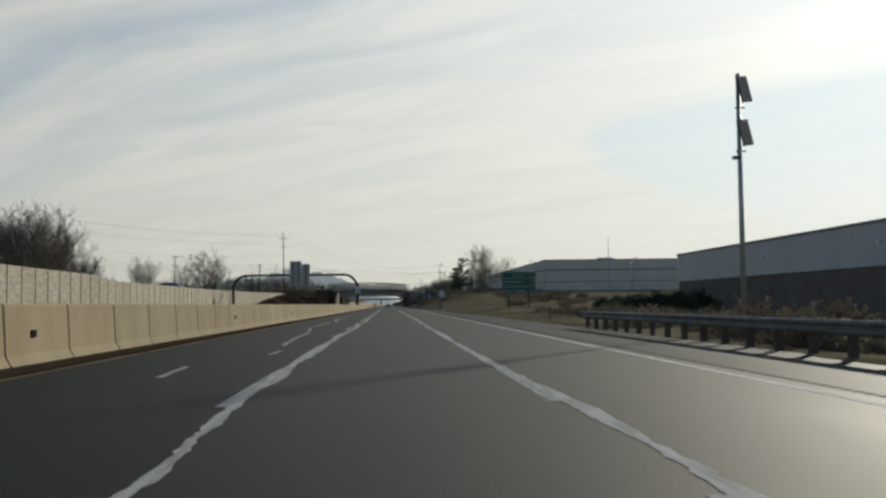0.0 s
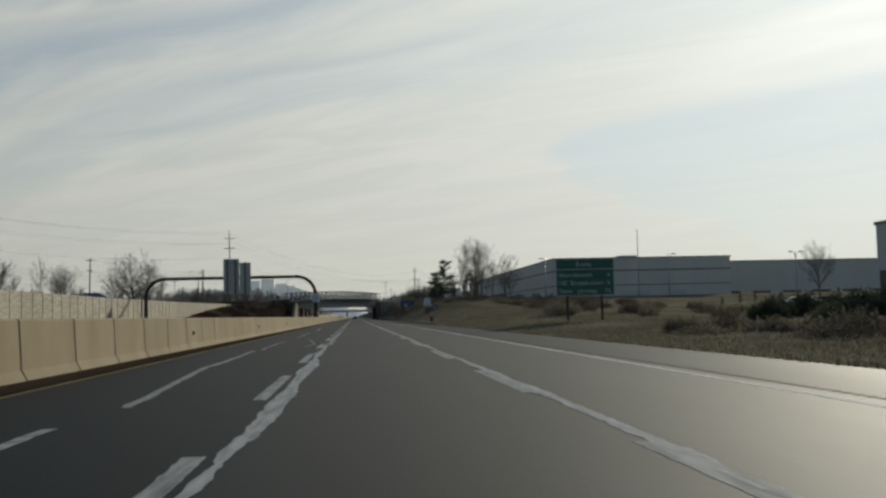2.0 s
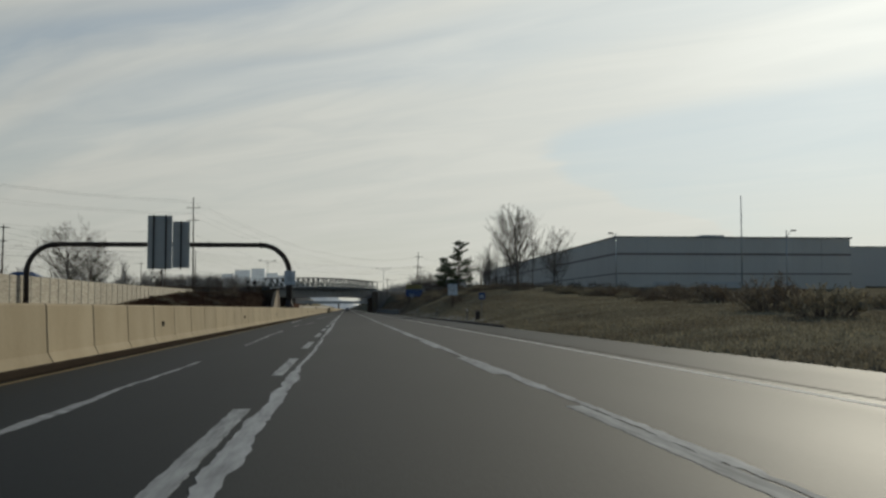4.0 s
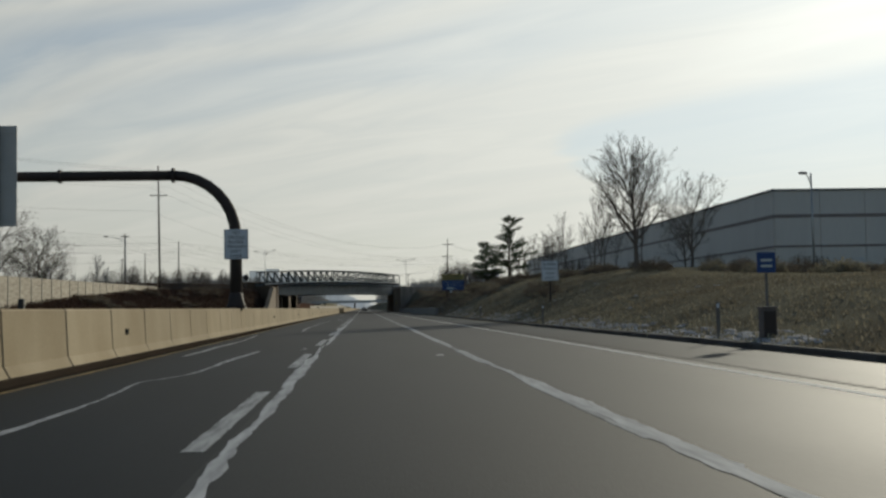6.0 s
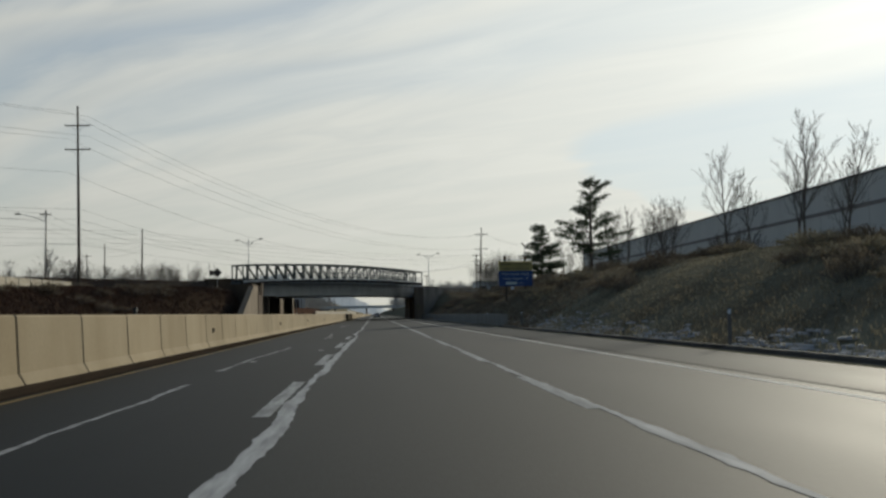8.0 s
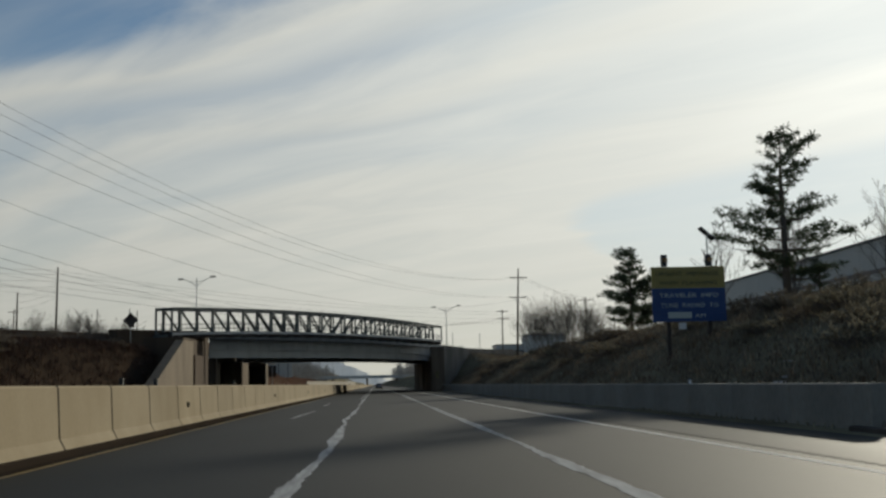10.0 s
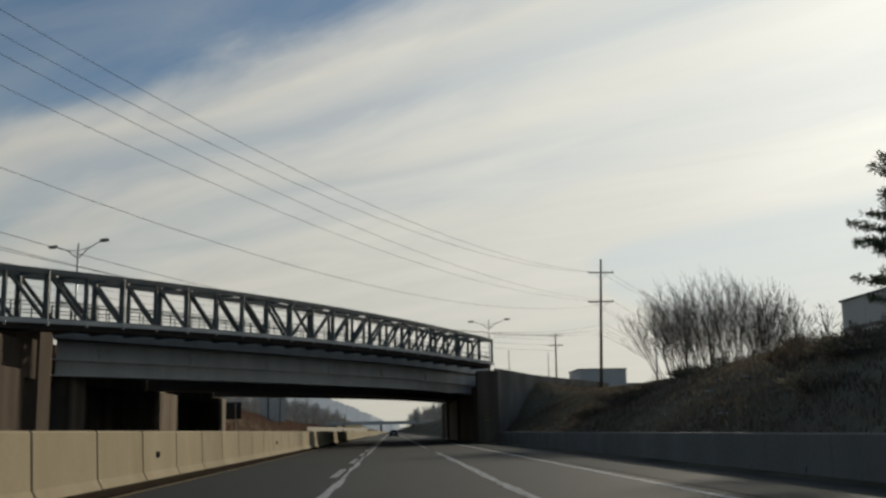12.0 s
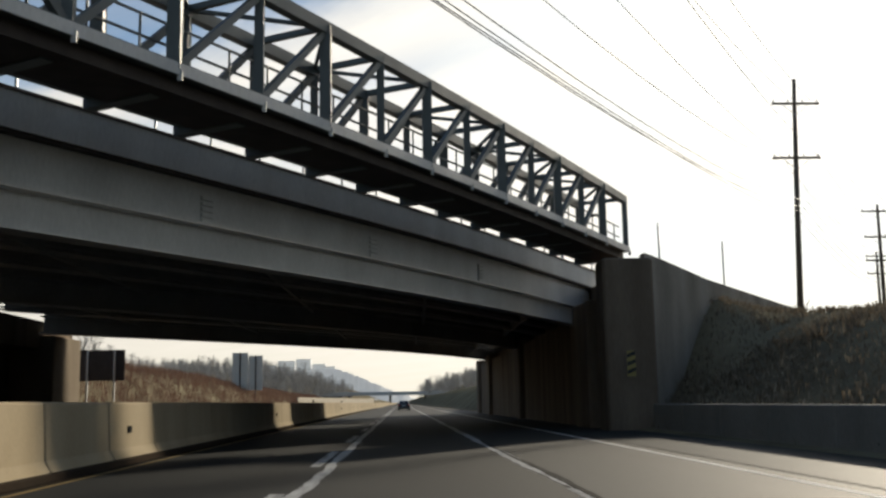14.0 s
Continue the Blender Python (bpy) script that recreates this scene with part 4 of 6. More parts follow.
for x in (0.65, 2.75):
    b = part("beacon", Shape().cbox(x - 0.13, -0.05, 2.58, x + 0.13, 0.2, 3.12, 0.03), M_BLACK, s, "black flashing beacon housing")
    part("lens", Shape().pipe([(x, -0.02, 2.86), (x, -0.16, 2.86)], [0.11, 0.12], 12), M_LENS, b)
mast = part("mast", Shape().tube((2.75, 0.1, 3.1), (2.75, 0.1, 4.05), 0.035), M_GALV, s)
part("solar_panel", Shape().box(-0.44, -0.3, -0.02, 0.44, 0.3, 0.02, pose(2.75, 0.1, 4.1, 0, 42, 0)), M_SOLAR, s, "tilted dark solar panel")
part("control_box", Shape().cbox(1.25, 0.0, -0.35, 1.55, 0.2, -0.05, 0.01), M_WHITE, s)

# ---- keep right sign ----
s = thing("slow_traffic_sign", pose(12.75, 248.4, 2.85), "white rule sign with four lines of black capitals on a post", "road sign")
part("panel", Shape().cbox(0, 0, 0, 1.22, 0.03, 1.45, 0.01), M_WHITE, s)
part("post", Shape().box(0.55, 0.04, -2.4, 0.67, 0.14, 1.3), M_RUST, s)
for i, (word, wd) in enumerate((("SLOWER", 0.9), ("TRAFFIC", 0.95), ("KEEP", 0.6), ("RIGHT", 0.72))):
    lettering(word, 0.24, M_BLACK, s, pose((1.22 - wd) / 2, -0.006, 1.10 - 0.32 * i, 90), wd)
for a in ((0.04, 0.04, 1.18, 0.06), (0.04, 1.39, 1.18, 1.41), (0.04, 0.04, 0.06, 1.41), (1.16, 0.04, 1.18, 1.41)):
    part("border", Shape().box(a[0], -0.004, a[1], a[2], 0.001, a[3]), M_BLACK, s)

# ---- warning diamond by the bridge, signs beyond it ----
s = thing("warning_sign", pose(-24.47, 396.0, 8.05), "diamond warning sign seen dark against the sky", "road sign")
part("panel", Shape().cbox(-0.53, -0.015, -0.53, 0.53, 0.015, 0.53, 0.01, pose(0, 0, 0, 0, 45, 0)), M_RUST, s)
part("post", Shape().tube((0, 0.04, -2.9), (0, 0.04, 0.6), 0.04), M_GALV, s)
s = thing("dark_sign", pose(-20.3, 472.5, 2.85), "dark back of a road sign beyond the bridge", "road sign")
part("panel", Shape().cbox(0, 0, 0, 2.9, 0.06, 1.95, 0.01), M_RUST, s)
for x in (0.5, 2.2):
    part("post", Shape().box(x, -0.1, -2.8, x + 0.12, 0.0, 1.9), M_GALV, s)
for k, (w, h) in enumerate(((2.7, 6.4), (2.4, 5.9))):
    s = thing("far_sign_panel", pose(-28.8 + 2.8 * k, 585.4, 3.7), "tall pale back of a sign beyond the bridge", "road sign", "far signs")
    part("panel", Shape().cbox(0, 0, 0, w, 0.08, h, 0.01), M_SIGNBACK, s)
    part("post", Shape().box(w / 2 - 0.1, -0.15, -3.6, w / 2 + 0.1, 0.0, h), M_RUST, s)


# ---- poles ----
def utility_pole(x, y, z0, top, arms, lean=(0.0, 0.0), label="weathered wooden utility pole with crossarms", turn=0.0):
    p = thing("utility_pole", pose(x, y, z0, 0, 0, turn), label, "utility pole", "utility poles")
    h = top - z0
    part("shaft", Shape().pipe([(0, 0, -0.5), (lean[0] * 0.5, lean[1] * 0.5, h * 0.5), (lean[0], lean[1], h)], [0.19, 0.16, 0.11], 10), M_WOOD, p, smooth=True)
    for dz, w in arms:
        q = 1 - dz / h
        a = part("crossarm", Shape().cbox(-w / 2, -0.17, h - dz - 0.07, w / 2, -0.07, h - dz + 0.07, 0.015, Matrix.Translation((lean[0] * q, lean[1] * q, 0))), M_WOOD, p)
        for k in range(4):
            ix = lean[0] * q - w / 2 + 0.12 + (w - 0.24) * k / 3
            part("insulator", Shape().pipe([(ix, -0.12, h - dz + 0.07), (ix, -0.12, h - dz + 0.17), (ix, -0.12, h - dz + 0.26)], [0.03, 0.06, 0.03], 8), M_GALV, a)
        for d in (-1, 1):
            part("arm_brace", Shape().bar((lean[0] * q, -0.12, h - dz - 0.75), (lean[0] * q + d * w * 0.27, -0.12, h - dz - 0.08), 0.03, 0.04), M_GALV, a)
    return p


utility_pole(23.62, 465.2, 6.0, 20.2, ((1.55, 2.9), (4.9, 2.9)), (0.55, 0.0))
utility_pole(-35.24, 359.4, 4.0, 26.9, ((2.4, 3.0), (5.3, 3.0)), (-0.25, 0.0), "tall wooden transmission pole with two crossarms")
utility_pole(-63.4, 313.8, 2.0, 16.7, ((0.5, 2.2), (3.0, 1.6)), (0.2, 0))
utility_pole(-47.56, 448.5, 5.0, 19.6, (), (0.1, 0), "plain wooden pole behind the embankment")
utility_pole(29.7, 534.8, 5.5, 18.2, ((0.5, 2.6), (2.2, 2.6)), (0.1, 0))
utility_pole(40.8, 490.5, 6.0, 17.2, ((0.6, 3.0), (2.8, 2.8), (4.8, 2.8)), (0, 0))
utility_pole(52.0, 515.0, 6.0, 16.6, ((0.5, 2.6), (2.4, 2.4)), (0, 0))
utility_pole(-60.5, 470.0, 5.0, 18.0, (), (0, 0), "plain wooden pole behind the embankment")
utility_pole(-78.0, 520.0, 4.0, 19.0, ((0.6, 2.4),), (0, 0))
utility_pole(-46.5, 383.0, 4.5, 16.8, ((0.6, 1.6),), (0, 0))
utility_pole(21.5, 660.0, 5.0, 17.0, ((0.6, 2.4),), (0, 0))


def street_lamp(x, y, z0, top, arms, turn, label, reach=2.4):
    p = thing("street_lamp", pose(x, y, z0, 0, 0, turn), label, "street lamp", "street lamps")
    h = top - z0
    part("pole", Shape().pipe([(0, 0, 0), (0, 0, h)], [0.11, 0.065], 10), M_GALV, p, smooth=True)
    for d in arms:
        a = part("arm", Shape().pipe([(0, 0, h - 1.15), (d * reach * 0.5, 0, h - 0.45), (d * reach, 0, h - 0.05)], [0.045, 0.04, 0.035], 8), M_GALV, p)
        part("arm_stay", Shape().tube((0, 0, h - 0.55), (d * reach * 0.55, 0, h - 0.40), 0.025, n=6), M_GALV, a)
        part("lamp_head", Shape().cbox(min(d * reach, d * (reach + 0.75)), -0.16, h - 0.12, max(d * reach, d * (reach + 0.75)), 0.16, h + 0.08, 0.05), M_DULL, a)
    return p


street_lamp(-23.3, 427.0, 6.2, 15.45, (-1, 1), -31, "double-armed grey steel street lamp on the bridge", 2.3)
street_lamp(13.2, 486.8, 6.4, 15.6, (-1, 1), -31, "double-armed grey steel street lamp on the bridge", 2.3)
street_lamp(-45.84, 380.7, 4.5, 16.1, (-1,), 0, "single-armed street lamp behind the sound wall", 3.4)
street_lamp(30.5, 467.0, 6.0, 12.2, (1,), 0, "short street lamp behind the bank", 0.4)
street_lamp(37.5, 258.7, 3.4, 11.7, (-1,), 20, "car park lamp beside the warehouse", 0.5)
street_lamp(62.0, 258.0, 3.4, 12.2, (1,), 0, "car park lamp beside the warehouse", 0.7)
street_lamp(81.7, 243.7, 3.0, 11.4, (-1, 1), 0, "double-headed car park lamp beside the warehouse", 0.6)
street_lamp(57.0, 262.0, 3.6, 17.5, (), 0, "plain slim pole behind the warehouse wall")


# ---- sensor mast and guard rail at the start ----
s = thing("sensor_mast", pose(14.55, 40.3, ground_z(14.55, 40.3)), "tall steel mast with two tilted panels behind the guard rail", "mast")
MB = 10.22 - ground_z(14.55, 40.3)
part("mast", Shape().pipe([(0, 0, -0.5), (0, 0, MB)], [0.115, 0.085], 12), M_GALV, s, smooth=True)
part("base_flange", Shape().pipe([(0, 0, -0.1), (0, 0, 0.12)], 0.22, 12), M_GALV, s)
for z in (MB - 0.18, MB - 1.93):
    q = part("panel", Shape().box(-0.37, -0.025, -0.53, 0.37, 0.025, 0.53, pose(0.26, 0.0, z - 0.45, 0, -13, 0) @ pose(0, 0, 0, 0, 0, 40)), M_SOLAR, s, "tilted dark flat panel")
    part("bracket", Shape().bar((0, 0, z - 1.07), (0.38, 0.0, z - 0.78), 0.05, 0.05), M_GALV, s)
    part("bracket", Shape().bar((-0.15, 0, z - 1.2), (0.25, 0, z - 1.2), 0.05, 0.06), M_GALV, s)
    part("bracket", Shape().bar((-0.10, 0, z + 0.02), (0.25, 0, z + 0.02), 0.06, 0.06), M_GALV, s)
part("camera_box", Shape().cbox(-0.28, -0.12, MB - 3.45, 0.02, 0.12, MB - 3.32, 0.01), M_DULL, s)

rail = thing("guard_rail", pose(0, 0, 0), "dull steel guard rail on blocked-out posts with a rounded end", "guard rail")
beam_prof = [(0.0, 0.15), (-0.05, 0.11), (-0.05, 0.06), (0.0, 0.02), (0.0, -0.02), (-0.05, -0.06), (-0.05, -0.11), (0.0, -0.15), (0.015, -0.15), (0.015, 0.15)]
for i in range(16):
    y0 = 46.6 - 3.81 * (i + 1)
    z = 0.62
    part("rail_beam", Shape().loft([[(9.18 + x, y, z + q) for x, q in beam_prof] for y in (y0 + 0.004, y0 + 3.86)]), M_DULL, rail)
part("rail_end", Shape().pipe([(9.18, 46.55, 0.62), (9.22, 46.85, 0.62), (9.40, 47.0, 0.62)], [0.16, 0.15, 0.12], 10), M_DULL, rail)
for i in range(32):
    y0 = 46.3 - 1.905 * i
    p = part("post", Shape().box(9.38, y0 - 0.08, -0.4, 9.54, y0 + 0.08, 0.74), M_WOOD, rail)
    part("block", Shape().box(9.2, y0 - 0.08, 0.46, 9.38, y0 + 0.08, 0.78), M_WOOD, p)


# ---- roadside cabinet and small blue sign ----
s = thing("control_cabinet", pose(10.64, 202.0, 0.0), "small dark grey roadside control cabinet behind the kerb", "cabinet")
part("body", Shape().cbox(-0.2, -0.15, -0.2, 0.2, 0.15, 0.95, 0.02), M_BASE, s)
part("lid", Shape().cbox(-0.23, -0.18, 0.95, 0.23, 0.18, 1.0, 0.015), M_BASE, s)
part("door", Shape().cbox(-0.16, -0.165, 0.1, 0.16, -0.15, 0.88, 0.005), M_RUST, s)
s = thing("blue_marker_sign", pose(11.17, 203.3, 0.0), "small square blue roadside sign on a slim steel post", "road sign")
part("post", Shape().box(-0.03, 0.0, -0.2, 0.03, 0.05, 2.5), M_DULL, s)
part("panel", Shape().cbox(-0.27, -0.03, 1.93, 0.27, 0.0, 2.5, 0.01), M_BLUE, s)
for z in (2.08, 2.24):
    part("marking", Shape().box(-0.16, -0.036, z, 0.16, -0.029, z + 0.07), M_DIMWHITE, s, "pale unreadable marking")


# ---- roadside markers ----
for x, y in ((9.9, 232.0), (9.85, 262.0), (9.8, 303.0), (10.0, 204.0), (9.9, 60.0), (9.75, 324.0)):
    s = thing("delineator", pose(x, y, 0.0), "thin roadside delineator post", "marker post", "delineators")
    part("post", Shape().box(-0.05, -0.012, -0.3, 0.05, 0.012, 1.15), M_DULL, s)
    part("reflector", Shape().box(-0.04, -0.018, 0.98, 0.04, -0.01, 1.1), M_WHITE, s)


# ---- fence posts on the bridge approach ----
for x, y, h in ((11.6, 450.2, 2.6), (16.4, 456.4, 2.7)):
    s = thing("fence_post", pose(x, y, 6.2), "slim grey fence post on the bridge approach", "fence post", "fence posts")
    part("post", Shape().pipe([(0, 0, -0.4), (0, 0, h)], 0.045, 8), M_GALV, s, smooth=True)
    part("cap", Shape().pipe([(0, 0, h), (0, 0, h + 0.05)], [0.055, 0.02], 8), M_GALV, s)
for x, h in ((-31.4, 4.2), (-27.85, 4.2), (-27.0, 4.0), (-34.6, 3.8)):
    s = thing("fence_post", pose(x, 410.0, 6.0), "slim dark pole on the embankment beside the bridge", "fence post", "fence posts")
    part("post", Shape().pipe([(0, 0, -1.0), (0, 0, h)], 0.06, 8), M_DULL, s, smooth=True)
    part("cap", Shape().pipe([(0, 0, h), (0, 0, h + 0.05)], [0.07, 0.02], 8), M_DULL, s)
s = thing("small_sign", pose(-27.35, 409.0, 6.0), "small dark rectangular sign on a post by the bridge", "road sign")
part("panel", Shape().cbox(-0.28, -0.02, 2.15, 0.28, 0.02, 3.05, 0.01), M_RUST, s)
part("post", Shape().tube((0, 0.05, -1.0), (0, 0.05, 3.0), 0.035), M_GALV, s)


# ---- wires ----
def wire(name, a, b, sag, r=0.018, label="thin dark overhead power line"):
    a, b = Vector(a), Vector(b)
    pts = [a.lerp(b, i / 24) - Vector((0, 0, sag * 4 * (i / 24) * (1 - i / 24))) for i in range(25)]
    return tagged(part(name, Shape().pipe(pts, r, 5, caps=False), M_WIRE), label, "power line", "power lines")


# the line beside the footbridge: low cables, then two tiers of conductors on the crossarms
for xa, za, dx, zb, sag in ((24.4, 12.7, 0.25, 14.4, 4.85), (24.2, 12.3, 0.0, 13.2, 4.4), (24.0, 12.0, 0.2, 12.0, 3.5), (23.9, 11.6, -0.1, 10.2, 2.5),
                            (23.3, 14.9, -1.3, 18.9, 5.4), (23.1, 15.4, -1.2, 22.9, 4.5), (25.3, 15.4, 1.3, 23.2, 4.6),
                            (24.2, 18.7, -1.3, 26.2, 5.8), (25.3, 18.6, 1.3, 25.6, 5.5)):
    wire("power_line", (xa, 465.1, za), (-35.4 + dx, 359.3, zb), sag, 0.014)
    wire("power_line", (xa, 465.1, za), (xa + 16.6, 490.4, za - 1.6), 0.7, 0.014)
    wire("power_line", (-35.4 + dx, 359.3, zb), (-95.0 + dx, 253.0, zb), 2.2, 0.014)
for dx, z in ((-0.9, 17.6), (0.0, 16.9), (0.9, 15.9), (0.4, 15.0)):
    wire("street_wire", (-47.5 + dx, 448.4, z + 1.6), (29.7 + dx, 534.7, z), 1.4)
    wire("street_wire", (-47.5 + dx, 448.4, z + 1.6), (-112.0 + dx, 372.0, z + 1.5), 1.4)
for z in (16.3, 15.2, 14.2):
    wire("street_wire", (-46.4, 382.9, z), (-63.3, 313.8, z + 0.2), 1.0)
    wire("street_wire", (-46.4, 382.9, z), (-47.5, 448.4, z + 1.0), 1.0)
    wire("street_wire", (-47.5, 448.4, z + 1.0), (-60.4, 470.0, z + 1.0), 0.4)


# ---- buildings ----
def warehouse_a():
    b = thing("office_building", pose(37.3, 55.0, -1.0), "long grey metal-sided building with a dark brown base", "building")
    part("base_wall", Shape().box(0, 0, 0, 45, 74.2, 4.6), M_BASE, b)
    for i in range(15):
        part("siding_panel", Shape().cbox(-0.12, i * 4.95 + 0.02, 4.6, 0.0, i * 4.95 + 4.93, 7.85, 0.02), M_SIDING, b)
    for i in range(9):
        part("siding_panel", Shape().cbox(i * 5.0 + 0.02, 74.2, 4.6, i * 5.0 + 4.98, 74.32, 7.85, 0.02), M_SIDING, b)
    part("core", Shape().box(0, 0, 4.6, 45, 74.2, 7.8), M_SIDING, b)
    part("roof_cap", Shape().cbox(-0.2, -0.1, 7.85, 45.2, 74.4, 8.08, 0.03), M_ROOF, b)
    for y in (20, 44, 66):
        part("wall_lamp", Shape().cbox(-0.35, y, 6.2, -0.12, y + 0.35, 6.5, 0.03), M_WHITE, b)
    return b


def warehouse_b():
    b = thing("warehouse", pose(43.6, 281.5, 1.5), "very long pale flat-roofed warehouse with dark horizontal bands", "warehouse")
    H = 11.3
    part("wall", Shape().box(0, 0, 0, 39.7, 165, H), M_SIDING2, b)
    for i in range(8):
        part("siding_panel", Shape().cbox(i * 4.96 + 0.03, -0.1, 0, i * 4.96 + 4.93, 0, H - 0.1, 0.02), M_SIDING2, b)
    for i in range(33):
        part("siding_panel", Shape().cbox(-0.1, i * 5 + 0.03, 0, 0, i * 5 + 4.97, H - 0.1, 0.02), M_SIDING2, b)
    for z, h in ((8.35, 0.35), (5.2, 0.22)):
        part("band", Shape().box(-0.16, -0.16, z, 39.75, -0.10, z + h), M_BAND, b, "dark red-brown wall band")
        part("band", Shape().box(-0.16, -0.10, z, -0.10, 165, z + h), M_BAND, b, "dark red-brown wall band")
    part("roof_cap", Shape().cbox(-0.25, -0.25, H - 0.1, 40, 165.2, H + 0.12, 0.03), M_ROOF, b)
    part("roof_box", Shape().cbox(16, 5, H + 0.1, 20, 9, H + 0.75, 0.05), M_SIDING, b, "low rooftop unit")
    for x, w in ((6, 3.6), (14, 7.5), (26, 3.6)):
        d = part("loading_door", Shape().cbox(x, -0.18, 0.3, x + w, -0.1, 4.0, 0.02), M_SIDING, b, "pale loading door")
        for k in range(4):
            part("door_rib", Shape().box(x + 0.05, -0.2, 1.0 + 0.8 * k, x + w - 0.05, -0.18, 1.05 + 0.8 * k), M_SIDING2, d)
    return b


def annex():
    b = thing("warehouse_annex", pose(84.0, 300.0, 1.0), "hazy lower annex behind the warehouse", "warehouse")
    part("wall", Shape().box(0, 0, 0, 95, 60, 11.4), M_SIDING2, b)
    part("roof_cap", Shape().cbox(-0.2, -0.2, 11.4, 95.2, 60.2, 11.6, 0.03), M_ROOF, b)
    for i in range(12):
        w = part("window", Shape().box(4 + i * 7.5, -0.12, 2.0, 8.5 + i * 7.5, -0.02, 4.2), M_GLASS, b)
        part("window_frame", Shape().box(3.85 + i * 7.5, -0.1, 1.85, 8.65 + i * 7.5, -0.01, 2.0), M_SIDING, w)
    return b


warehouse_a()
warehouse_b()
annex()


def small_building(x, y, z, w, d, h, mat, label, windows=0, roof=M_ROOF):
    b = thing("building", pose(x, y, z), label, "building", "far buildings")
    part("wall", Shape().box(0, 0, 0, w, d, h), mat, b)
    part("roof", Shape().cbox(-0.2, -0.2, h, w + 0.2, d + 0.2, h + 0.3, 0.05), roof, b)
    rows_n = max(1, int(h // 3.2))
    for r in range(rows_n if windows else 0):
        for i in range(windows):
            cw = w / windows
            part("window", Shape().box(cw * i + cw * 0.2, -0.06, 1.0 + 3.2 * r, cw * i + cw * 0.8, 0.01, 2.4 + 3.2 * r), M_GLASS, b)
    return b


small_building(44.0, 590.0, 8.0, 11.0, 14, 6.6, M_SIDING, "boxy grey building beyond the bank")
small_building(55.0, 596.0, 8.0, 20.0, 14, 3.4, M_SIDING2, "low pale building beyond the bank", 5)
small_building(36.0, 600.0, 8.0, 9.0, 12, 4.0, M_SIDING, "low grey building beyond the bank", 2)
s = thing("blue_roofed_shed", pose(-84.0, 366.0, 2.0), "shed with a low blue metal hip roof behind the sound wall", "shed")
part("wall", Shape().box(0, 0, 0, 14, 12, 5.0), M_SIDING, s)
part("roof", Shape().loft([[(-0.6, -0.6, 5.0), (14.6, -0.6, 5.0), (14.6, 12.6, 5.0), (-0.6, 12.6, 5.0)], [(5, 5.5, 8.0), (9, 5.5, 8.0), (9, 6.5, 8.0), (5, 6.5, 8.0)]]), M_BLUEROOF, s)
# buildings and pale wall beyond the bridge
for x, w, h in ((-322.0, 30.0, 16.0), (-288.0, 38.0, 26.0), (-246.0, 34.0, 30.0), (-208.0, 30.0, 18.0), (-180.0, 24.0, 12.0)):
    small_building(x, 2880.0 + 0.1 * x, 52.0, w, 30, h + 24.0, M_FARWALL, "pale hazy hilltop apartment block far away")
pale = Shape()
for i in range(16):
    a, b = Vector((-23.8 + 0.85 * i, 648 + 9 * i, 0)), Vector((-23.8 + 0.85 * (i + 1), 648 + 9 * (i + 1) - 0.1, 0))
    pale.bar(a + Vector((0, 0, 1.35)), b + Vector((0, 0, 1.35)), 0.3, 2.9)
structure("pale_median_wall", pale, M_PANEL, "pale concrete wall between the far carriageways", "wall")
fb = thing("far_overpass", pose(0, 1010, 0), "grey overpass crossing the road far ahead", "bridge")
part("deck", Shape().cbox(-70, 0, 5.6, 60, 12, 7.6, 0.1), M_STEEL, fb)
for x in (-30, -6.3, 14):
    part("pier", Shape().cbox(x - 0.6, 2, -0.2, x + 0.6, 10, 5.6, 0.1), M_CONCRETE, fb)
for x0, x1 in ((-110, -34), (18, 100)):
    part("abutment", Shape().box(x0, 0.5, -0.5, x1, 11.5, 5.6), M_DARK_CONC, fb)


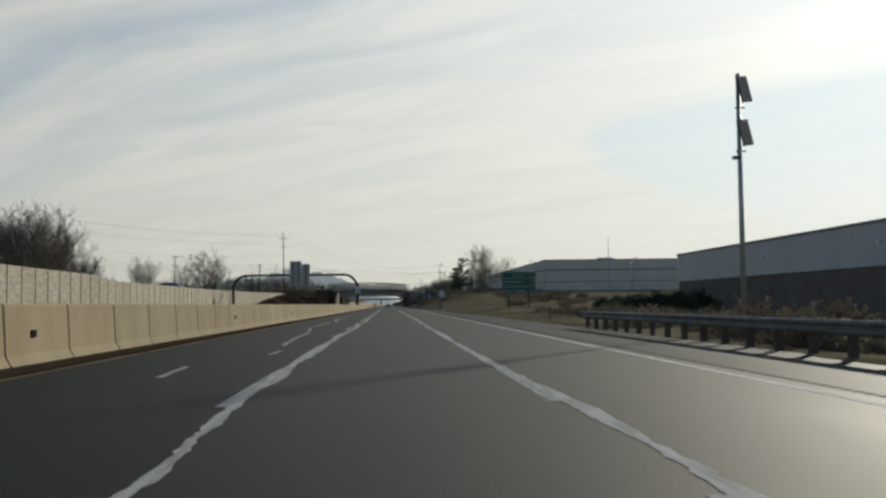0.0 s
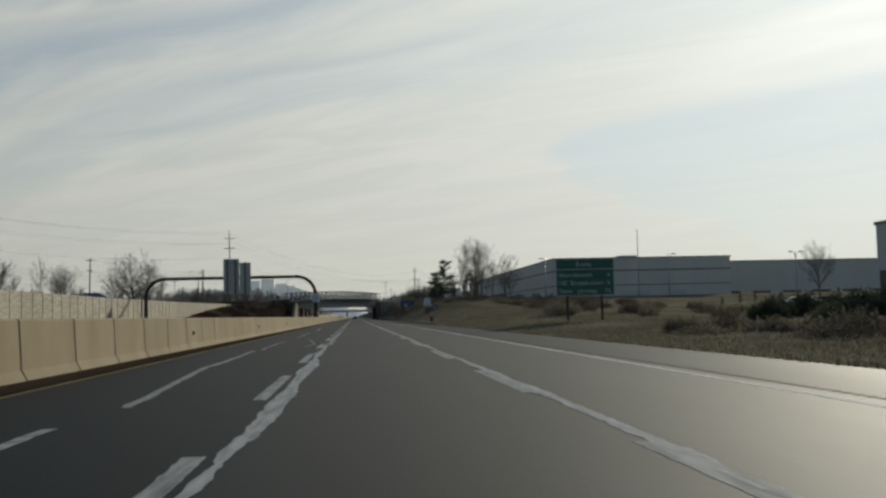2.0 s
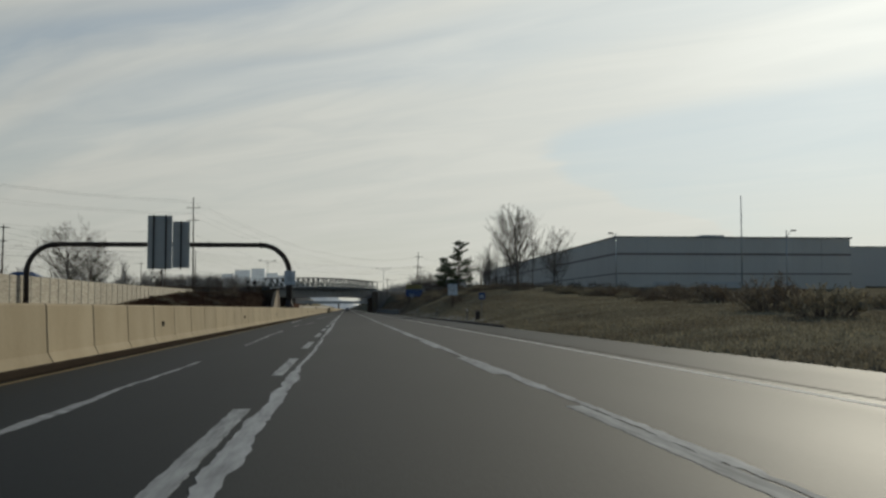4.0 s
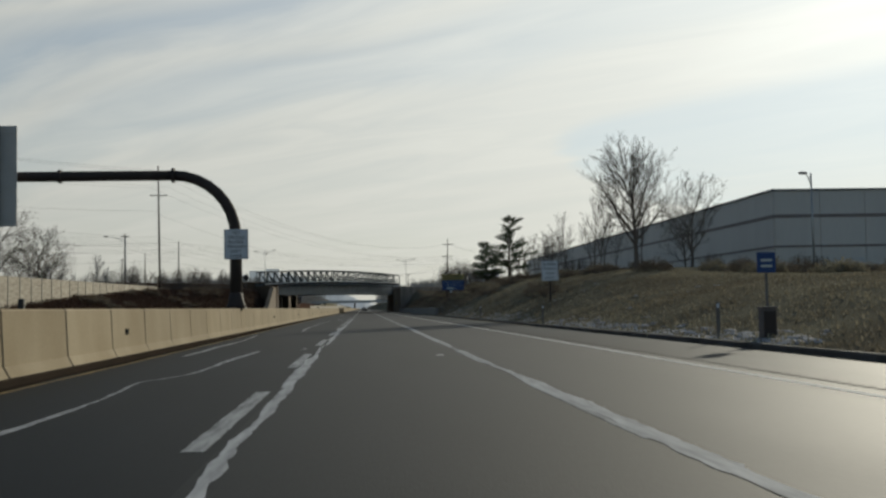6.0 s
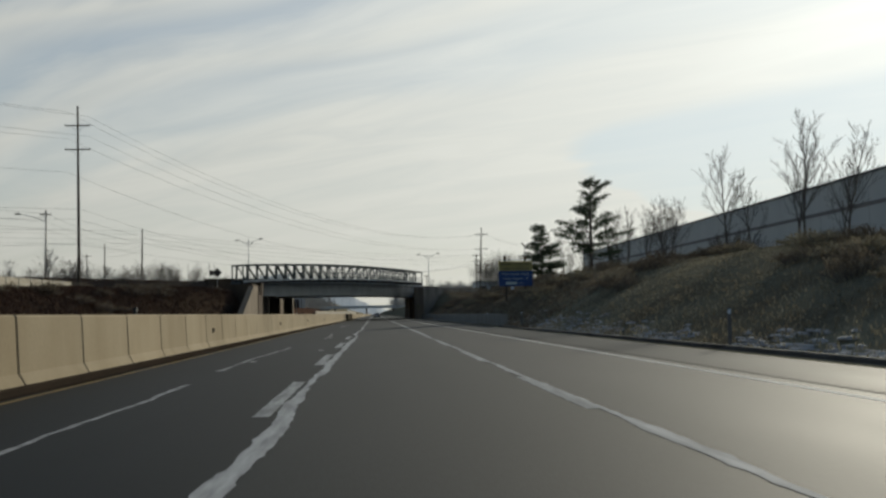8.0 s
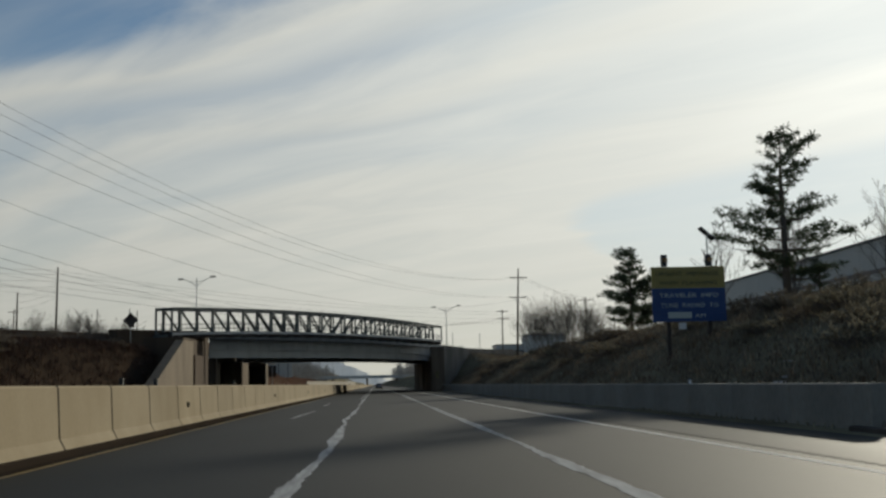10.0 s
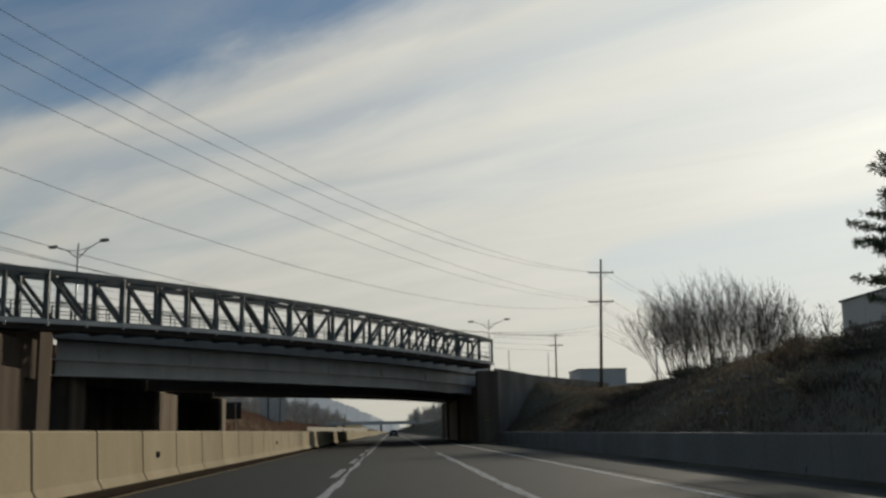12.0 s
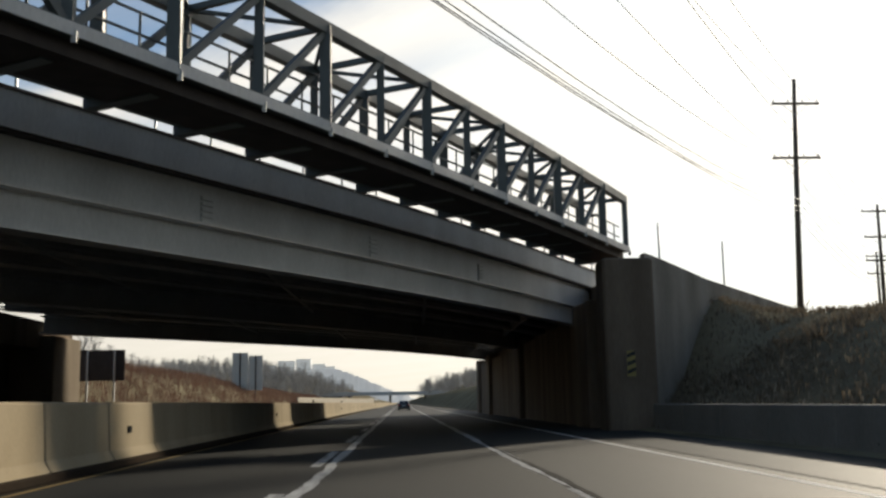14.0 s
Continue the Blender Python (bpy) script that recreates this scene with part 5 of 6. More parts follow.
# ---- car ahead ----
def car(x, y, paint, label, turn=0.0):
    c = thing("car", pose(x, y, 0.0, 0, 0, turn), label, "car", "cars")
    w, L = 0.90, 4.5
    def ring(y_, z0, z1, hw, tuck):
        return [(-hw, y_, z0 + 0.15), (-hw + 0.12, y_, z0), (hw - 0.12, y_, z0), (hw, y_, z0 + 0.15), (hw, y_, z0 + (z1 - z0) * 0.6), (hw - tuck, y_, z1), (-hw + tuck, y_, z1), (-hw, y_, z0 + (z1 - z0) * 0.6)]
    body = Shape().loft([ring(-2.25, 0.35, 0.92, 0.80, 0.1), ring(-2.1, 0.28, 1.0, 0.87, 0.08), ring(-1.2, 0.22, 1.02, 0.90, 0.06), ring(0.9, 0.22, 0.98, 0.90, 0.06), ring(1.9, 0.26, 0.84, 0.87, 0.1), ring(2.25, 0.34, 0.66, 0.76, 0.14)])
    part("body", body, paint, c)
    cab = Shape().loft([[(-a, y_, z_), (a, y_, z_), (a * 0.8, y_ + dy, 1.46), (-a * 0.8, y_ + dy, 1.46)] for a, y_, z_, dy in ((0.80, -1.95, 0.98, 0.75), (0.82, -0.8, 1.0, 0.0), (0.82, 0.3, 1.0, -0.2), (0.80, 1.15, 0.96, -0.8))])
    part("cabin", cab, paint, c)
    part("rear_window", Shape().add([(-0.66, -1.90, 1.06), (0.66, -1.90, 1.06), (0.56, -1.34, 1.40), (-0.56, -1.34, 1.40)], [(0, 1, 2, 3)]), M_GLASS, c)
    part("windscreen", Shape().add([(0.66, 1.14, 1.02), (-0.66, 1.14, 1.02), (-0.56, 0.52, 1.40), (0.56, 0.52, 1.40)], [(0, 1, 2, 3)]), M_GLASS, c)
    for d in (-1, 1):
        part("side_window", Shape().add([(d * 0.825, -1.3, 1.04), (d * 0.83, 0.8, 1.02), (d * 0.69, 0.2, 1.41), (d * 0.69, -0.9, 1.41)], [(0, 1, 2, 3)]), M_GLASS, c)
        part("tail_lamp", Shape().cbox(d * 0.70 - 0.14, -2.27, 0.72, d * 0.70 + 0.14, -2.15, 0.92, 0.02), M_TAIL, c)
        part("headlamp", Shape().cbox(d * 0.62 - 0.16, 2.12, 0.58, d * 0.62 + 0.16, 2.25, 0.72, 0.02), M_WHITE, c)
        part("mirror", Shape().cbox(d * 0.98 - 0.08, 0.75, 1.0, d * 0.98 + 0.08, 0.9, 1.13, 0.02), paint, c)
        for yy in (-1.35, 1.4):
            t = part("wheel", Shape().pipe([(d * 0.68, yy, 0.32), (d * 0.90, yy, 0.32)], 0.32, 16), M_TYRE, c)
            part("rim", Shape().pipe([(d * 0.885, yy, 0.32), (d * 0.91, yy, 0.32)], 0.20, 12), M_GALV, t)
    part("bumper", Shape().cbox(-0.82, -2.32, 0.36, 0.82, -2.2, 0.56, 0.03), paint, c)
    part("plate", Shape().box(-0.24, -2.285, 0.66, 0.24, -2.265, 0.80), M_WHITE, c)
    return c


car(0.55, 566.0, M_CAR, "dark grey hatchback in the middle lane ahead")
for x, y, mt in ((39.5, 148.0, M_CARWHITE), (43.0, 151.0, M_CAR), (46.5, 154.0, M_CARWHITE), (51.0, 158.0, M_CARWHITE)):
    c = car(x, y, mt, "parked car in the car park beside the warehouse", 80)
    c.location.z = ground_z(x, y)

# ---- bare trees ----
def grow(shape, p, d, length, r, level, r_, spread, kids, up, twig_r, wide=1.0, sides=8, rounded=False):
    """One limb that bends and tapers, with limbs of its own along it."""
    n = 6 if level == 0 else (4 if level == 1 else 2)
    pts, rad = [p.copy()], [r]
    q, dd = p.copy(), d.copy()
    for i in range(n):
        dd = (dd + Vector((r_.uniform(-1, 1), r_.uniform(-1, 1), r_.uniform(-0.5, 0.6))) * (0.07 + 0.06 * level) + Vector((0, 0, up * (1.6 if level else 0.6)))).normalized()
        q = q + dd * length / n
        pts.append(q.copy())
        rad.append(max(r * (1 - (0.80 if level == 0 else 0.86) * (i + 1) / n), twig_r))
    shape[0 if level == 0 else 1].pipe(pts, rad, sides if level == 0 else (4 if level == 1 and sides > 5 else 3), caps=False)
    if level >= len(kids):
        return
    for k in range(kids[level]):
        f = (0.24 if level == 0 else 0.15) + (0.74 if level == 0 else 0.83) * (k + r_.random()) / kids[level]
        f = min(f, 0.98)
        i = min(int(f * n), n - 1)
        a = pts[i].lerp(pts[i + 1], f * n - i)
        axis = (pts[i + 1] - pts[i]).normalized()
        side = axis.orthogonal().normalized()
        side.rotate(Matrix.Rotation(k * 2.4 + r_.uniform(-0.6, 0.6) if level == 0 else r_.uniform(0, 2 * math.pi), 3, axis))
        ang = r_.uniform(0.55, 0.95) * spread * (1.15 - 0.5 * f if level == 0 else 0.85)
        nd = (axis * math.cos(ang) + side * math.sin(ang)).normalized()
        if level == 0:
            ln = length * r_.uniform(0.50, 0.66) * (1.0 - 0.55 * f) * wide
            ln = max(ln, length * 0.14)
            if rounded:
                ln = length * r_.uniform(0.62, 0.95) * (0.72 + 0.4 * math.sin(math.pi * min(f, 0.9))) * wide
        else:
            ln = length * r_.uniform(0.34, 0.58) * (1.05 - 0.4 * f)
        grow(shape, a, nd, ln, max(rad[i] * (0.55 if level == 0 else 0.5), twig_r), level + 1, r_, spread, kids, up, twig_r, sides=sides)


def bare_tree(name, m, height, seed, label, spread=1.0, kids=(15, 7, 4, 2), r0=None, up=0.05, group="bare trees", twig_r=0.010, wide=1.0, rounded=False):
    r_ = random.Random(seed)
    t = thing(name, m, label, "tree", group)
    sh = (Shape(), Shape())
    grow(sh, Vector((0, 0, -0.3)), Vector((0, 0, 1)), height * (0.60 if rounded else 1.0), r0 or height * 0.022, 0, r_, spread, kids, up, twig_r, wide, rounded=rounded)
    part("trunk", sh[0], M_BARK, t, smooth=True)
    part("crown", sh[1], M_TWIG, t, "bare branching crown of fine twigs")
    return t


def many_stems(name, m, w, h, n, seed, label, kids=(5, 3), cat="shrub", group="bare shrubs", stem_r=0.034, twig_r=0.009, dome=0.32, lean=0.38, spread=0.62):
    r_ = random.Random(seed)
    t = thing(name, m, label, cat, group)
    sh = (Shape(), Shape())
    for i in range(n):
        a, q = 2.4 * i + r_.uniform(-0.3, 0.3), math.sqrt((i + r_.random()) / n)
        x, y = q * math.cos(a), q * math.sin(a)
        d = Vector((x * lean + r_.uniform(-0.14, 0.14), y * lean + r_.uniform(-0.14, 0.14), 1)).normalized()
        grow(sh, Vector((x * w * 0.37, y * w * 0.37, -0.2)), d, h * r_.uniform(0.78, 1.0) * (1 - dome * q * q), stem_r * r_.uniform(0.6, 1.3), 0, r_, spread, kids, 0.05, twig_r, sides=4)
    part("stem_mass", sh[0], M_BARK, t, kind="stuff")
    part("twig_crown", sh[1], M_TWIG, t, "fine bare twigs")
    return t


def at(x, y, dz=0.0, turn=0.0, k=1.0, kz=None):
    return pose(x, y, ground_z(x, y) + dz, 0, 0, turn) @ Matrix.Diagonal((k, k, kz or k, 1))


big = bare_tree("bare_tree", at(25.2, 268.8, 0, 20), 9.2, 12, "large bare broad-crowned tree on the roadside bank", 1.08, (22, 10, 7, 3), r0=0.25, twig_r=0.008, wide=1.45, up=0.06)
slim = bare_tree("slim_bare_tree", at(28.5, 300.0), 8.0, 8, "slender bare young tree on the bank", 0.75, (12, 6, 5), r0=0.11)
slim2 = bare_tree("slim_bare_tree", at(30.5, 306.0), 7.2, 9, "slender bare young tree on the bank", 0.7, (12, 6, 5), r0=0.10)
for x, y, k, tn, src in ((27.6, 292, 0.85, 40, slim2), (31, 288, 0.9, 110, slim), (26.8, 311, 0.9, 200, slim), (33, 322, 0.95, 260, slim2), (29, 333, 0.8, 70, slim2), (31.5, 345, 0.85, 140, slim), (34, 352, 0.9, 10, slim),
                         (30, 364, 1.0, 300, slim2), (33.0, 372, 1.0, 220, slim), (29.5, 378, 0.95, 50, slim), (32, 386, 1.0, 170, slim2), (36, 378, 1.1, 120, slim), (31, 300, 0.7, 30, slim2), (31, 349, 0.8, 20, slim2), (32.5, 355, 0.85, 75, slim), (30.5, 341, 0.7, 190, slim2), (33.2, 346, 0.75, 250, slim), 
                         (31.8, 408, 0.9, 240, slim), (34, 412, 0.8, 330, slim2)):
    copy_thing(src, at(x, y, 0, tn, k))
oak = bare_tree("bare_tree", at(31.1, 271.0, 0, 60), 9.2, 15, "bare spreading tree beside the warehouse", 1.1, (14, 8, 5, 2), r0=0.17, up=0.07, rounded=True)
copy_thing(oak, at(90.0, 252.0, 0, 200, 1.15))
copy_thing(oak, at(34.0, 282.0, 0, 140, 0.75))
many_stems("bare_thicket", at(24.1, 424.5), 12.2, 6.9, 112, 21, "dense rounded thicket of bare upright stems on the bank", (10, 6), "shrub", stem_r=0.036, twig_r=0.0075, dome=0.36, lean=0.46, spread=0.85)
bush = many_stems("bare_shrub", at(30.0, 318.0, 0, 30, 0.4), 12.0, 7.2, 34, 22, "tangled low bare shrub on the bank", (6, 3), "shrub", stem_r=0.06, twig_r=0.024)

for i in range(26):
    x, y = rng.uniform(26.5, 36), rng.uniform(283, 345)
    copy_thing(bush, at(x, y, -0.3, rng.uniform(0, 360), rng.uniform(0.3, 0.55), rng.uniform(0.3, 0.6)))

for i in range(24):
    y = rng.uniform(206, 285)
    x = rng.uniform(29, 41)
    copy_thing(bush, at(x, y, -0.3, rng.uniform(0, 360), rng.uniform(0.3, 0.5), rng.uniform(0.32, 0.58)))

# left side behind the sound wall
old = bare_tree("bare_tree", at(-60.0, 348.0, 0, 10), 15.2, 31, "wide bare tree behind the sound wall", 1.25, (15, 9, 6, 2), r0=0.36, twig_r=0.016, wide=1.2, up=0.06, rounded=True)
oval = bare_tree("bare_tree", at(-96.0, 298.0), 18.5, 33, "bare tree in the dark grove behind the sound wall", 1.0, (14, 8, 6), r0=0.24, twig_r=0.026, wide=1.0, up=0.07, rounded=True)
for i in range(40):
    y = 285 + rng.uniform(0, 105)
    x = -92 - (y - 285) * 0.14 - rng.uniform(0, 34)
    copy_thing(oval, at(x, y, 0, rng.uniform(0, 360), rng.uniform(1.15, 1.5) * (1.0 - 0.45 * max(0, (y - 320) / 75))))
for x, y, k, tn, src in ((-78, 345, 0.8, 80, old), (-72, 420, 0.7, 140, old), (-88, 450, 0.9, 220, old), (-56, 432, 0.5, 300, old), (-50, 470, 0.5, 20, old), 
                         (-95, 400, 0.8, 260, old), (-110, 380, 0.9, 60, old)):
    copy_thing(src, at(x, y, 0, tn, k))
for i in range(26):
    x, y = rng.uniform(-66, -40), rng.uniform(396, 470)
    copy_thing(bush, at(x, y, -0.3, rng.uniform(0, 360), rng.uniform(0.55, 0.9), rng.uniform(0.55, 0.85)))
for i in range(30):
    q = bp(-2.0 - 1.75 * i, rng.uniform(1.5, 3.2), 0)
    copy_thing(bush, at(q.x, q.y, -0.2, rng.uniform(0, 360), rng.uniform(0.4, 0.6), rng.uniform(0.6, 0.85)))
for x, y, k, tn in ((-38, 428, 0.36, 40), (-44, 455, 0.42, 120), (-52, 415, 0.34, 200), (-58, 480, 0.46, 260), (-34, 470, 0.34, 300), (-66, 440, 0.42, 350), (-41, 500, 0.4, 75)):
    copy_thing(old, at(x, y, 0, tn, k))
for i in range(22):
    x, y = rng.uniform(-72, -29), rng.uniform(412, 500)
    copy_thing(bush, at(x, y, -0.3, rng.uniform(0, 360), rng.uniform(0.7, 1.1), rng.uniform(0.6, 0.95)))
for i in range(13):
    copy_thing(oval, at(-33.5 - 2.3 * i, 428 + 26 * ((i * 0.618) % 1.0), -0.2, 77 * i, 0.30 + 0.05 * ((i * 0.41) % 1.0), 0.26 + 0.13 * ((i * 0.73) % 1.0)))
copy_thing(bush, at(-38.9, 430.0, -0.3, 70, 0.55, 0.85))
copy_thing(bush, at(-36.6, 433.0, -0.3, 190, 0.45, 0.6))
for i in range(12):
    x, y = -22.3 - 0.75 * i, 389.5 + 4.0 * ((i * 0.37) % 1.0)
    copy_thing(bush, at(x, y, -0.25, 47 * i, 0.20 + 0.05 * (i % 3), 0.20 + 0.06 * (i % 4)))
for i in range(14):
    x, y = rng.uniform(-75, -48), rng.uniform(300, 385)
    copy_thing(bush, at(x, y, -0.3, rng.uniform(0, 360), rng.uniform(0.5, 0.9), rng.uniform(0.35, 0.6)))


# ---- pines ----
def pine(m, h, seed, label, bare_to, width, lean=0.0, group="pines", density=4.8, blades_n=14, step=(0.34, 0.62), size=(0.24, 0.46)):
    r_ = random.Random(seed)
    t = thing("pine_tree", m, label, "tree", group)
    trunk, limbs, needles = Shape(), Shape(), Shape()
    trunk.pipe([(0, 0, -0.4), (lean * 0.3, 0, h * 0.4), (lean * 0.6, 0.05, h * 0.75), (lean, 0, h)], [h * 0.022, h * 0.017, h * 0.010, 0.02], 9)

    def tuft(p, size):
        for k in range(blades_n):
            d = Vector((r_.gauss(0, 1), r_.gauss(0, 1), r_.gauss(0.2, 0.6))).normalized()
            s_ = d.orthogonal().normalized()
            s_.rotate(Matrix.Rotation(r_.uniform(0, 6.28), 3, d))
            a = p + d * size * r_.uniform(0.0, 0.25)
            b = p + d * size * r_.uniform(0.65, 1.1)
            w = size * r_.uniform(0.05, 0.11)
            needles.add([a - s_ * w * 0.5, a + s_ * w * 0.5, b + s_ * w, b + d * size * 0.12, b - s_ * w], [(0, 1, 2, 3, 4)])

    z = bare_to * h
    while z < h * 0.985:
        f = (z / h - bare_to) / (1 - bare_to)
        reach = width * (1.0 - f) ** 0.72 * r_.uniform(0.55, 1.12) * (0.75 if f < 0.12 else 1.0) + 0.25
        for j in range(r_.choice((2, 3, 3, 4))):
            a = r_.uniform(0, 2 * math.pi)
            ln = reach * r_.uniform(0.65, 1.1)
            rise = 0.05 + 0.35 * f
            base = Vector((lean * z / h, 0, z))
            d = Vector((math.cos(a), math.sin(a), 0))
            pts = [base + d * ln * q + Vector((0, 0, ln * (rise * q + 0.16 * q * q - 0.08 * math.sin(3 * q)))) for q in (0, 0.35, 0.7, 1.0)]
            limbs.pipe(pts, [0.02 + 0.016 * ln, 0.016 + 0.010 * ln, 0.014, 0.01], 5, caps=False)
            m_ = max(3, int(ln * density))
            for k in range(m_):
                q = 0.30 + 0.72 * (k + r_.random()) / m_
                i = min(int(q * 3), 2)
                c = pts[0].lerp(pts[3], min(q, 1.02)) + Vector((0, 0, ln * 0.02)) + d.cross(Vector((0, 0, 1))) * r_.uniform(-0.32, 0.32) * ln * min(q, 1.05) + Vector((0, 0, r_.uniform(-0.08, 0.16)))
                tuft(c, r_.uniform(*size))
        z += r_.uniform(*step)
    for k in range(6):
        tuft(Vector((lean, 0, h - 0.12 * k)), 0.3)
    part("trunk", trunk, M_BARK, t, smooth=True)
    part("limb_crown", limbs, M_BARK, t)
    part("needle_crown", needles, M_NEEDLE, t, "dark green needle clusters")
    return t


pine(at(25.6, 354.6, 0, 35), 11.4, 41, "tall irregular dark pine with a bare lower trunk", 0.18, 5.8, 0.3, density=7.0, blades_n=14, step=(0.40, 0.72), size=(0.26, 0.48))
pine(at(27.1, 400.2), 10.0, 45, "broad dark pine in dense layers beside the thicket", 0.16, 4.8, density=8.0, blades_n=15, step=(0.30, 0.54), size=(0.26, 0.48))
p2 = pine(at(28.8, 357.0, 0, 200, 0.4), 9.8, 46, "small conical dark pine on the bank", 0.05, 3.5)
copy_thing(p2, at(29.0, 398.0, 0, 210, 0.6))
copy_thing(p2, at(-62.0, 356.0, 0, 80, 1.05, 0.95))
copy_thing(old, at(-67.0, 394.0, 0, 150, 0.9, 0.95))
copy_thing(p2, at(-64.0, 388.0, 0, 20, 1.3, 1.3))
copy_thing(slim, at(-73.2, 308.4, 0, 160, 1.3, 1.35))
for x, y, k in ((56.0, 205.0, 0.34), (61.0, 212.0, 0.38), (66.0, 214.0, 0.36), (72.0, 216.0, 0.4), (50.0, 196, 0.3), (84, 232, 0.42), (44.0, 160.0, 0.28), (47.5, 162.0, 0.25), (41.5, 158, 0.24), (52, 168, 0.3)):
    copy_thing(p2, at(x, y, 0, rng.uniform(0, 360), k))


# ---- low scrub ----
def scrub_mound(name, m, w, h, n, seed, mat, label):
    r_ = random.Random(seed)
    t = thing(name, m, label, "shrub", "low scrub")
    s1, s2 = Shape(), Shape()
    for i in range(n):
        a, q = r_.uniform(0, 6.28), math.sqrt(r_.random())
        x, y = math.cos(a) * q * w, math.sin(a) * q * w
        hh = h * (1 - 0.7 * q * q) * r_.uniform(0.5, 1.1)
        tip = Vector((x * 1.25 + r_.uniform(-0.2, 0.2), y * 1.25 + r_.uniform(-0.2, 0.2), hh))
        s1.pipe([(x * 0.6, y * 0.6, -0.1), (x * 0.95, y * 0.95, hh * 0.55), tip], [0.018, 0.012, 0.006], 3, caps=False)
        for k in range(5):
            b = Vector((x * 0.95, y * 0.95, hh * 0.55)).lerp(tip, r_.random())
            e = b + Vector((r_.gauss(0, 0.22), r_.gauss(0, 0.22), r_.uniform(0.05, 0.35)))
            wv = Vector((r_.gauss(0, 1), r_.gauss(0, 1), 0)).normalized() * 0.045
            s2.add([b - wv * 0.4, b + wv * 0.4, e + wv, e - wv], [(0, 1, 2, 3)])
    part("stem_mass", s1, M_TWIG, t, kind="stuff")
    part("foliage", s2, mat, t, "dry brown leaves and twigs")
    return t


sc1 = scrub_mound("scrub", at(20.5, 160.0), 1.6, 1.5, 130, 51, M_STRAW, "tangled brown winter scrub on the verge")
sc2 = scrub_mound("scrub", at(23.0, 172.0), 1.9, 2.0, 140, 52, M_BRUSH, "tangled brown winter scrub on the verge")
for i in range(110):
    y = rng.uniform(70, 262)
    x = rng.uniform(25, 42) if y > 120 else rng.uniform(15, 33)
    copy_thing(rng.choice((sc1, sc2)), at(x, y, -0.1, rng.uniform(0, 360), rng.uniform(0.4, 0.95), rng.uniform(0.35, 0.8)))
for i in range(26):
    x, y = rng.uniform(11.0, 16.5), rng.uniform(12, 50)
    copy_thing(rng.choice((sc1, sc2)), at(x, y, -0.15, rng.uniform(0, 360), rng.uniform(0.6, 0.95), rng.uniform(0.45, 0.75)))
for i in range(90):
    y = rng.uniform(250, 424)
    x = rng.uniform(13, 26)
    copy_thing(rng.choice((sc1, sc2)), at(x, y, -0.15, rng.uniform(0, 360), rng.uniform(0.45, 1.05), rng.uniform(0.3, 0.65)))
for i in range(60):
    y = rng.uniform(300, 392)
    x = lerp(TOE_L, y) - rng.uniform(3, 14)
    copy_thing(sc2, at(x, y, -0.15, rng.uniform(0, 360), rng.uniform(0.5, 1.0), rng.uniform(0.3, 0.6)))


jun = scrub_mound("juniper_shrub", at(27.0, 112.0), 1.5, 2.0, 420, 53, M_NEEDLE, "dense dark evergreen shrub on the verge")
for x, y, k in ((28.6, 114.0, 0.9), (30.2, 113.0, 1.1), (31.5, 117.0, 0.8), (24.6, 110.0, 0.7), (33.5, 108.0, 1.2), (31.0, 105.0, 0.9), (34.5, 120.0, 1.1), (36.0, 126.0, 1.0), (26.0, 122.0, 0.75), (29.0, 128.0, 0.8), (33.0, 132.0, 0.9), (37.0, 136.0, 0.9)):
    copy_thing(jun, at(x, y, -0.1, 37 * x, k, k * 1.05))


def blades(name, spots, mat, label, hmin, hmax, seed):
    """Loose dry grass: thin bent blades in tufts."""
    r_ = random.Random(seed)
    s_ = Shape()
    for x, y in spots:
        z = ground_z(x, y) - 0.03
        for k in range(4):
            a = r_.uniform(0, 6.28)
            h = r_.uniform(hmin, hmax)
            bx, by = x + r_.uniform(-0.3, 0.3), y + r_.uniform(-0.5, 0.5)
            lx, ly = math.cos(a) * h * 0.5, math.sin(a) * h * 0.5
            wx, wy = -math.sin(a) * 0.022, math.cos(a) * 0.022
            s_.add([(bx - wx, by - wy, z), (bx + wx, by + wy, z), (bx + lx * 0.4 + wx, by + ly * 0.4 + wy, z + h * 0.7), (bx + lx * 0.4 - wx, by + ly * 0.4 - wy, z + h * 0.7), (bx + lx, by + ly, z + h)],
                   [(0, 1, 2, 3), (3, 2, 4)])
    return tagged(part(name, s_, mat), label, "grass", kind="stuff")


def spots_right(n, y0, y1, d0, d1):
    out = []
    for i in range(n):
        y_ = rng.uniform(y0, y1)
        out.append((lerp(PAVE_R, y_) + d0 + (d1 - d0) * rng.random() ** 1.6, y_))
    return out


blades("dry_grass", spots_right(42000, 45, 330, 0.25, 18), M_STRAW, "pale dry winter grass on the roadside bank", 0.05, 0.16, 61)
blades("dry_grass", spots_right(22000, 300, 446, 0.5, 17), M_BRUSH, "brown dry brush on the bank above the low wall", 0.08, 0.28, 62)
blades("dry_grass", spots_right(6000, 440, 472, 0.8, 17), M_BRUSH, "brown dry brush beside the wing wall", 0.1, 0.32, 65)
blades("dry_grass", [(lerp(TOE_L, y_) - rng.uniform(0.2, 11), y_) for y_ in (rng.uniform(240, 396) for i in range(22000))], M_DARKBRUSH, "dark brown dry brush on the opposite bank", 0.2, 0.55, 63)
blades("dry_grass", [(lerp(TOE_L, y_) - rng.uniform(0.2, 22), y_) for y_ in (rng.uniform(470, 760) for i in range(14000))], M_RUSTBANK, "rust-brown brush on the bank beyond the bridge", 0.4, 1.2, 64)


